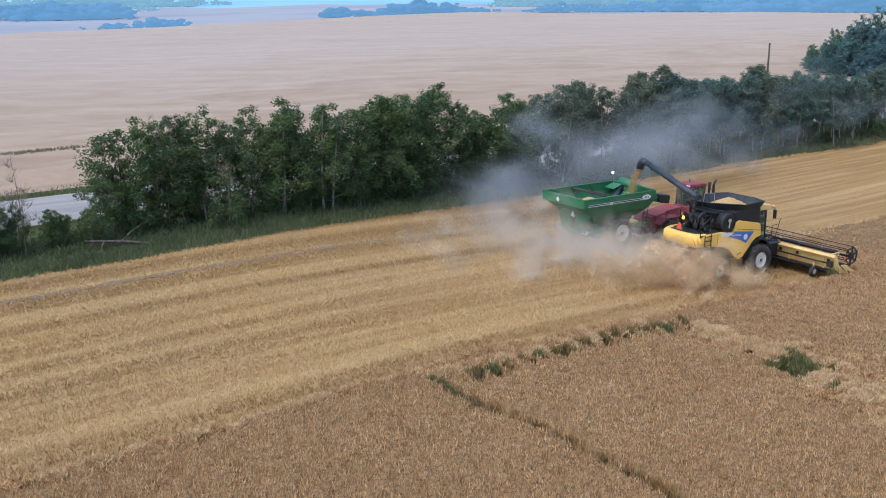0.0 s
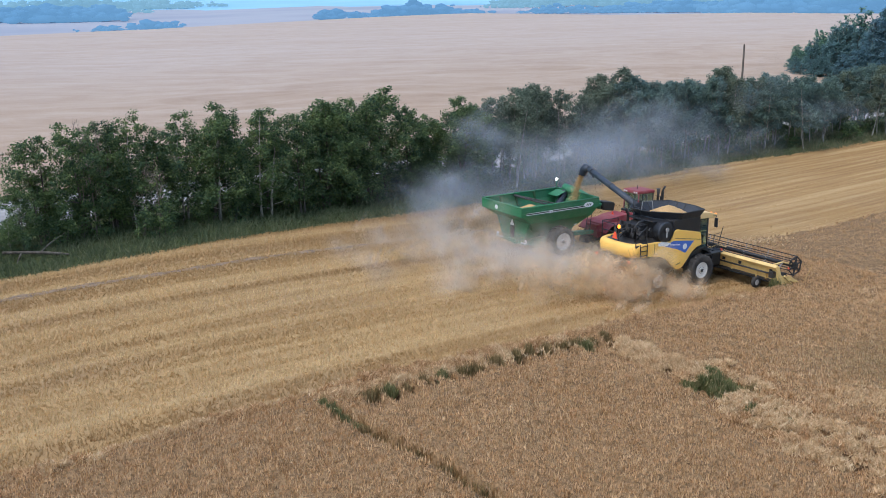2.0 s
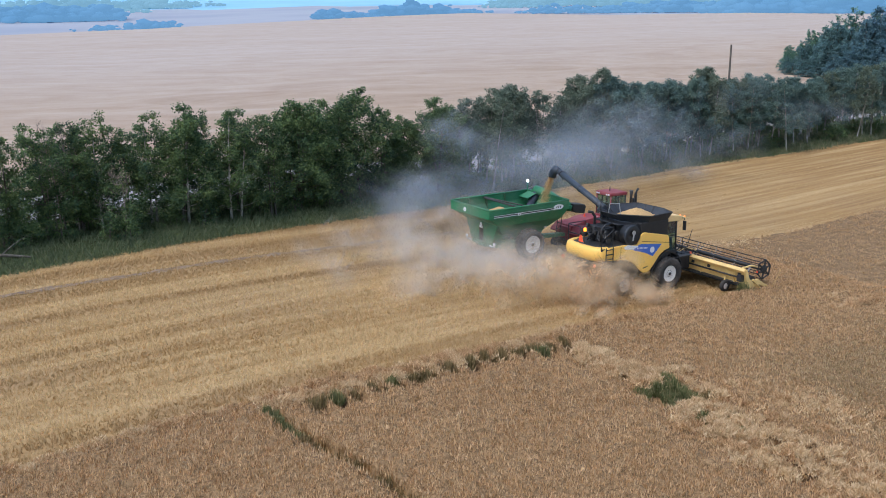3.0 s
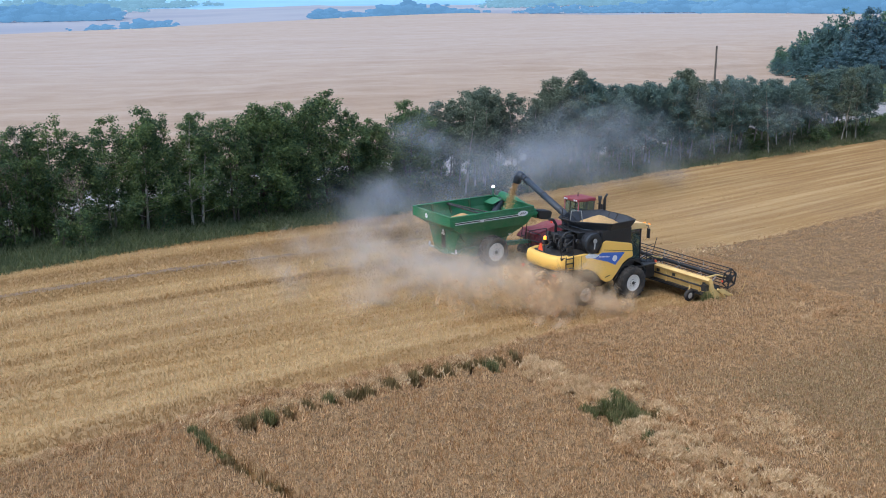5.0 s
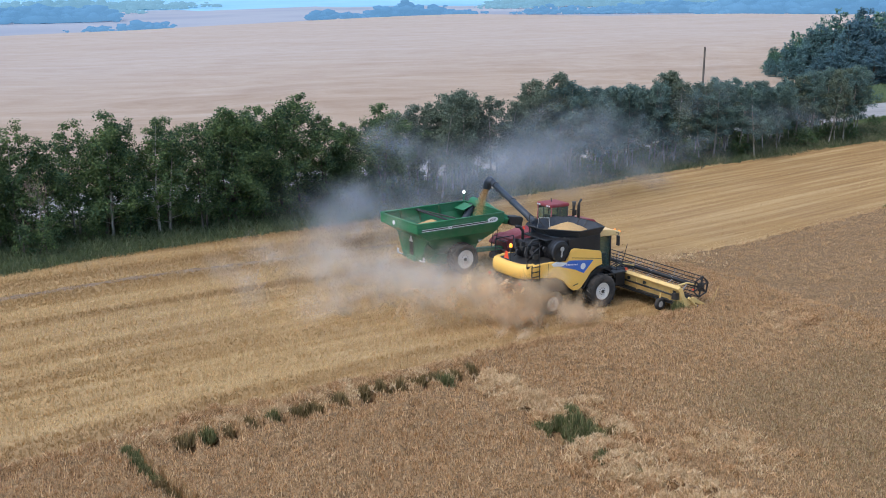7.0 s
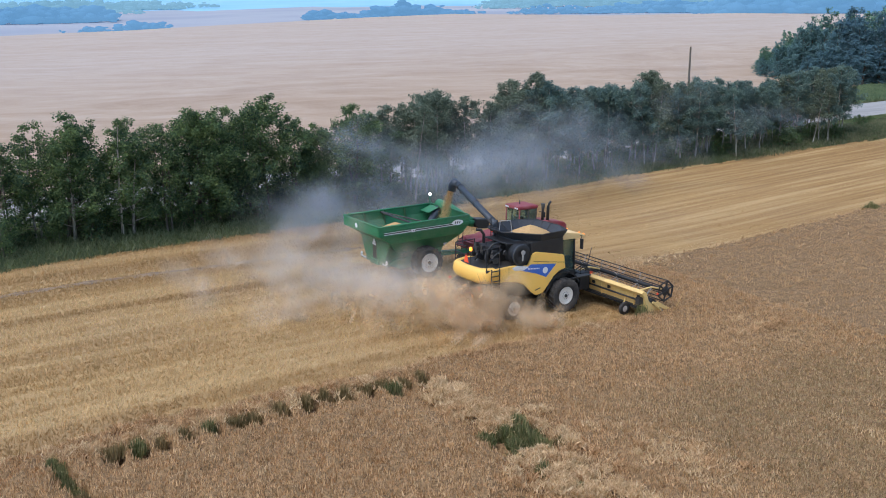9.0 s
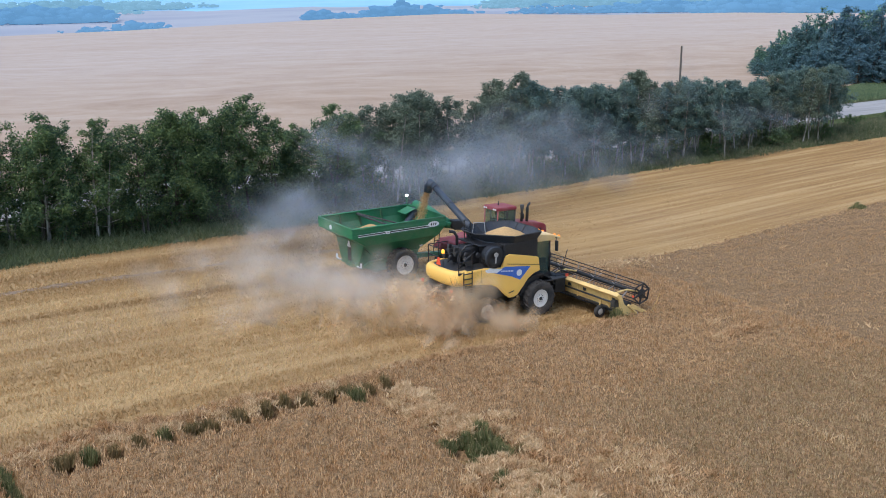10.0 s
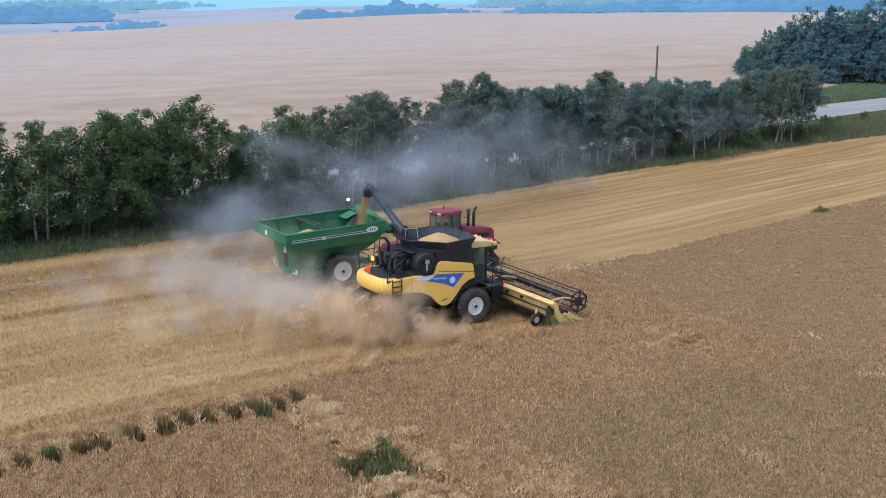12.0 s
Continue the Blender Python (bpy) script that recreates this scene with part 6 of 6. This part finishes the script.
    roof = box_part("cab_roof", (0.4, 0, 3.6), (1.8, 1.65, 0.24), M_RED, root, 0.1, label="faded red cab roof")
    for y in (-0.75, -0.5, 0.5, 0.75):
        bm = bmesh.new()
        add_box(bm, (-0.51, 0.85 * y, 3.58), (0.06, 0.14, 0.1), (0, 0, 0), 0.02)
        part("roof_lamp", bm, M_PALEFILM, roof, "white roof work lamp")
    tube_part("antenna", [[(0.3, 0.1, 3.71), (0.3, 0.1, 3.98)]], 0.04, M_DARK, root, 8)
    box_part("cab_side_step", (0.2, -1.1, 1.2), (1.2, 0.4, 0.08), M_DARK, root, 0.01)
    tube_part("hand_rail", [[(-0.5, -1.0, 1.5), (-0.52, -1.02, 2.5)], [(1.4, -1.0, 1.5), (1.4, -1.02, 2.5)]], 0.02, M_BLACK, root, 6)
    # hood
    bm = bmesh.new()
    add_prism(bm, [(1.4, 1.4), (1.4, 2.62), (2.6, 2.55), (4.05, 2.32), (4.3, 2.15), (4.36, 1.55), (4.2, 1.3)], -0.62, 0.62, 0.09)
    hood = part("hood", bm, M_RED, root, "long red engine hood")
    bm = bmesh.new()
    add_box(bm, (4.34, 0, 1.75), (0.08, 1.0, 0.7), (0, -4, 0), 0.03)
    part("grille", bm, M_BLACK, hood, "black front grille")
    for s in (-1, 1):
        bm = bmesh.new()
        add_box(bm, (2.9, s * 0.632, 1.95), (1.8, 0.02, 0.3), (0, 4, 0), 0.005)
        part("hood_vent", bm, M_BLACK, hood, "dark side vent")
    box_part("front_weights", (4.4, 0, 1.05), (0.5, 1.2, 0.5), M_DARK, root, 0.06)
    box_part("front_frame", (2.9, 0, 1.05), (2.6, 1.1, 0.6), M_RED, root, 0.06)
    tube_part("exhaust_stack", [[(2.55, -0.45, 2.3), (2.55, -0.45, 3.4), (2.6, -0.45, 3.6), (2.78, -0.45, 3.78)]], [0.11, 0.11, 0.08, 0.08], M_DARK, root, 12, "dark exhaust stack with a bent tip")
    tube_part("air_intake", [[(2.1, -0.4, 2.3), (2.1, -0.4, 3.3), (2.1, -0.4, 3.68)]], [0.1, 0.1, 0.16], M_DARK, root, 12, "dark air intake stack")
    for s in (-1, 1):
        tube_part("mirror_arm", [[(1.3, s * 0.9, 3.3), (1.4, s * 1.3, 3.3)]], 0.02, M_BLACK, root, 6)
        box_part("mirror", (1.42, s * 1.35, 3.15), (0.06, 0.2, 0.35), M_BLACK, root, 0.02)
    bm = bmesh.new()
    add_prism(bm, [(-0.2, 1.95), (0.2, 1.95), (0.0, 2.35)], -2.3, -2.26, 0, "x")
    part("marker_triangle", bm, M_ORANGE, root, "red-orange slow vehicle triangle")


make_tractor()


# ---- dust hanging behind the machines ----
def mat_dust(name, col, peak, eddies=0.7):
    """Soft-edged veils of dust: thickest in the middle of each veil, broken up by eddies."""
    m, nt, b = material(name, 1.0, 0, 0.0)
    nt.nodes.remove(b)
    d = nt.nodes.new("ShaderNodeBsdfDiffuse")
    t = nt.nodes.new("ShaderNodeBsdfTranslucent")
    for n in (d, t):
        n.inputs["Color"].default_value = (*col, 1)
    mx = nt.nodes.new("ShaderNodeMixShader")
    mx.inputs["Fac"].default_value = 0.5
    nt.links.new(d.outputs["BSDF"], mx.inputs[1])
    nt.links.new(t.outputs["BSDF"], mx.inputs[2])
    uv = nt.nodes.new("ShaderNodeUVMap")
    dist = nt.nodes.new("ShaderNodeVectorMath")
    dist.operation = "LENGTH"
    nt.links.new(uv.outputs["UV"], dist.inputs[0])
    soft = nt.nodes.new("ShaderNodeMapRange")
    soft.interpolation_type = "SMOOTHERSTEP"
    soft.inputs["To Min"].default_value, soft.inputs["To Max"].default_value = peak, 0.0
    nt.links.new(dist.outputs["Value"], soft.inputs["Value"])
    eddy = nt.nodes.new("ShaderNodeMapRange")
    eddy.inputs["From Min"].default_value, eddy.inputs["From Max"].default_value = 0.34, 0.62
    eddy.inputs["To Min"].default_value, eddy.inputs["To Max"].default_value = 0.4, 1.25
    nt.links.new(noise_tex(nt, coords(nt, "World"), eddies, 2, 0.45), eddy.inputs["Value"])
    k = nt.nodes.new("ShaderNodeMath")
    k.operation = "MULTIPLY"
    nt.links.new(soft.outputs["Result"], k.inputs[0])
    nt.links.new(eddy.outputs["Result"], k.inputs[1])
    clear = nt.nodes.new("ShaderNodeBsdfTransparent")
    thin = nt.nodes.new("ShaderNodeMixShader")
    nt.links.new(k.outputs["Value"], thin.inputs["Fac"])
    nt.links.new(clear.outputs["BSDF"], thin.inputs[1])
    nt.links.new(mx.outputs["Shader"], thin.inputs[2])
    nt.links.new(thin.outputs["Shader"], nt.nodes["Material Output"].inputs["Surface"])
    return m


def plume(name, plumes, size, mat, label, seed):
    """Many small soft veils at all angles, in drifting puffs: (centre, spread, count)."""
    r = np.random.default_rng(seed)
    pts = []
    for c, s, n in plumes:
        puffs = max(4, n // 6)
        pc = np.array(c) + r.normal(0, 0.85, (puffs, 3)) * np.array(s)
        k = r.integers(0, puffs, n)
        pts.append(pc[k] + r.normal(0, 0.42, (n, 3)) * np.array(s))
    P = np.concatenate(pts)
    n = len(P)
    rad = size * r.uniform(0.6, 1.4, n)
    low = land(P[:, 0], P[:, 1]) + 0.35 * rad
    P[:, 2] = low + np.abs(P[:, 2] - low)
    u = r.normal(0, 1, (n, 3))
    u = u / np.linalg.norm(u, axis=1, keepdims=True)
    w = np.cross(u, r.normal(0, 1, (n, 3)))
    w = w / np.linalg.norm(w, axis=1, keepdims=True)
    corner = np.array([(math.cos(a), math.sin(a)) for a in np.arange(6) * math.pi / 3])
    V = P[:, None, :] + rad[:, None, None] * (corner[None, :, :1] * u[:, None, :] + corner[None, :, 1:] * w[:, None, :])
    me = np_mesh(name, V.reshape(-1, 3), np.arange(n * 6).reshape(-1, 6), [mat])
    uv = me.uv_layers.new(name="UVMap")
    uv.data.foreach_set("uv", np.tile(corner * 1.16, (n, 1)).astype(np.float32).ravel())
    tagged(new(name, me), label, "dust", kind="stuff")


plume("dust_cloud", [((42.6, 37.6, 0.1), (1.0, 0.9, 0.6), 80), ((40.8, 37.8, 0.2), (1.2, 1.1, 0.7), 104), ((44.4, 36.8, -0.4), (1.0, 0.6, 0.5), 44), ((38.6, 39.8, 0.6), (1.6, 1.5, 0.8), 76)], 0.85, mat_dust("tan_airborne_dust", (0.84, 0.65, 0.44), 0.32, 0.45), "tan dust billowing behind the combine", 77)
plume("thin_dust", [((38.0, 41.8, 0.9), (2.0, 2.0, 0.9), 70), ((36.6, 44.8, 1.0), (2.4, 2.4, 0.9), 74), ((41.4, 43.6, 0.2), (2.0, 1.6, 0.7), 50), ((36.2, 49.0, 0.7), (3.2, 2.6, 0.8), 64)], 1.5, mat_dust("pale_airborne_dust", (0.82, 0.74, 0.65), 0.17, 0.3), "pale dust drifting between the machines", 79)
plume("drifting_dust", [((43.5, 55.5, 0.8), (3.4, 2.4, 0.9), 24), ((51.0, 58.0, 1.8), (4.2, 1.8, 1.7), 56), ((59.0, 60.5, 2.8), (5.2, 1.6, 2.3), 70), ((70.0, 63.0, 3.4), (7.0, 1.4, 2.4), 50), ((86.0, 64.5, 2.8), (9.0, 1.2, 2.1), 28)], 3.2, mat_dust("grey_airborne_dust", (0.54, 0.60, 0.68), 0.10, 0.12), "thin grey dust hanging before the trees", 78)
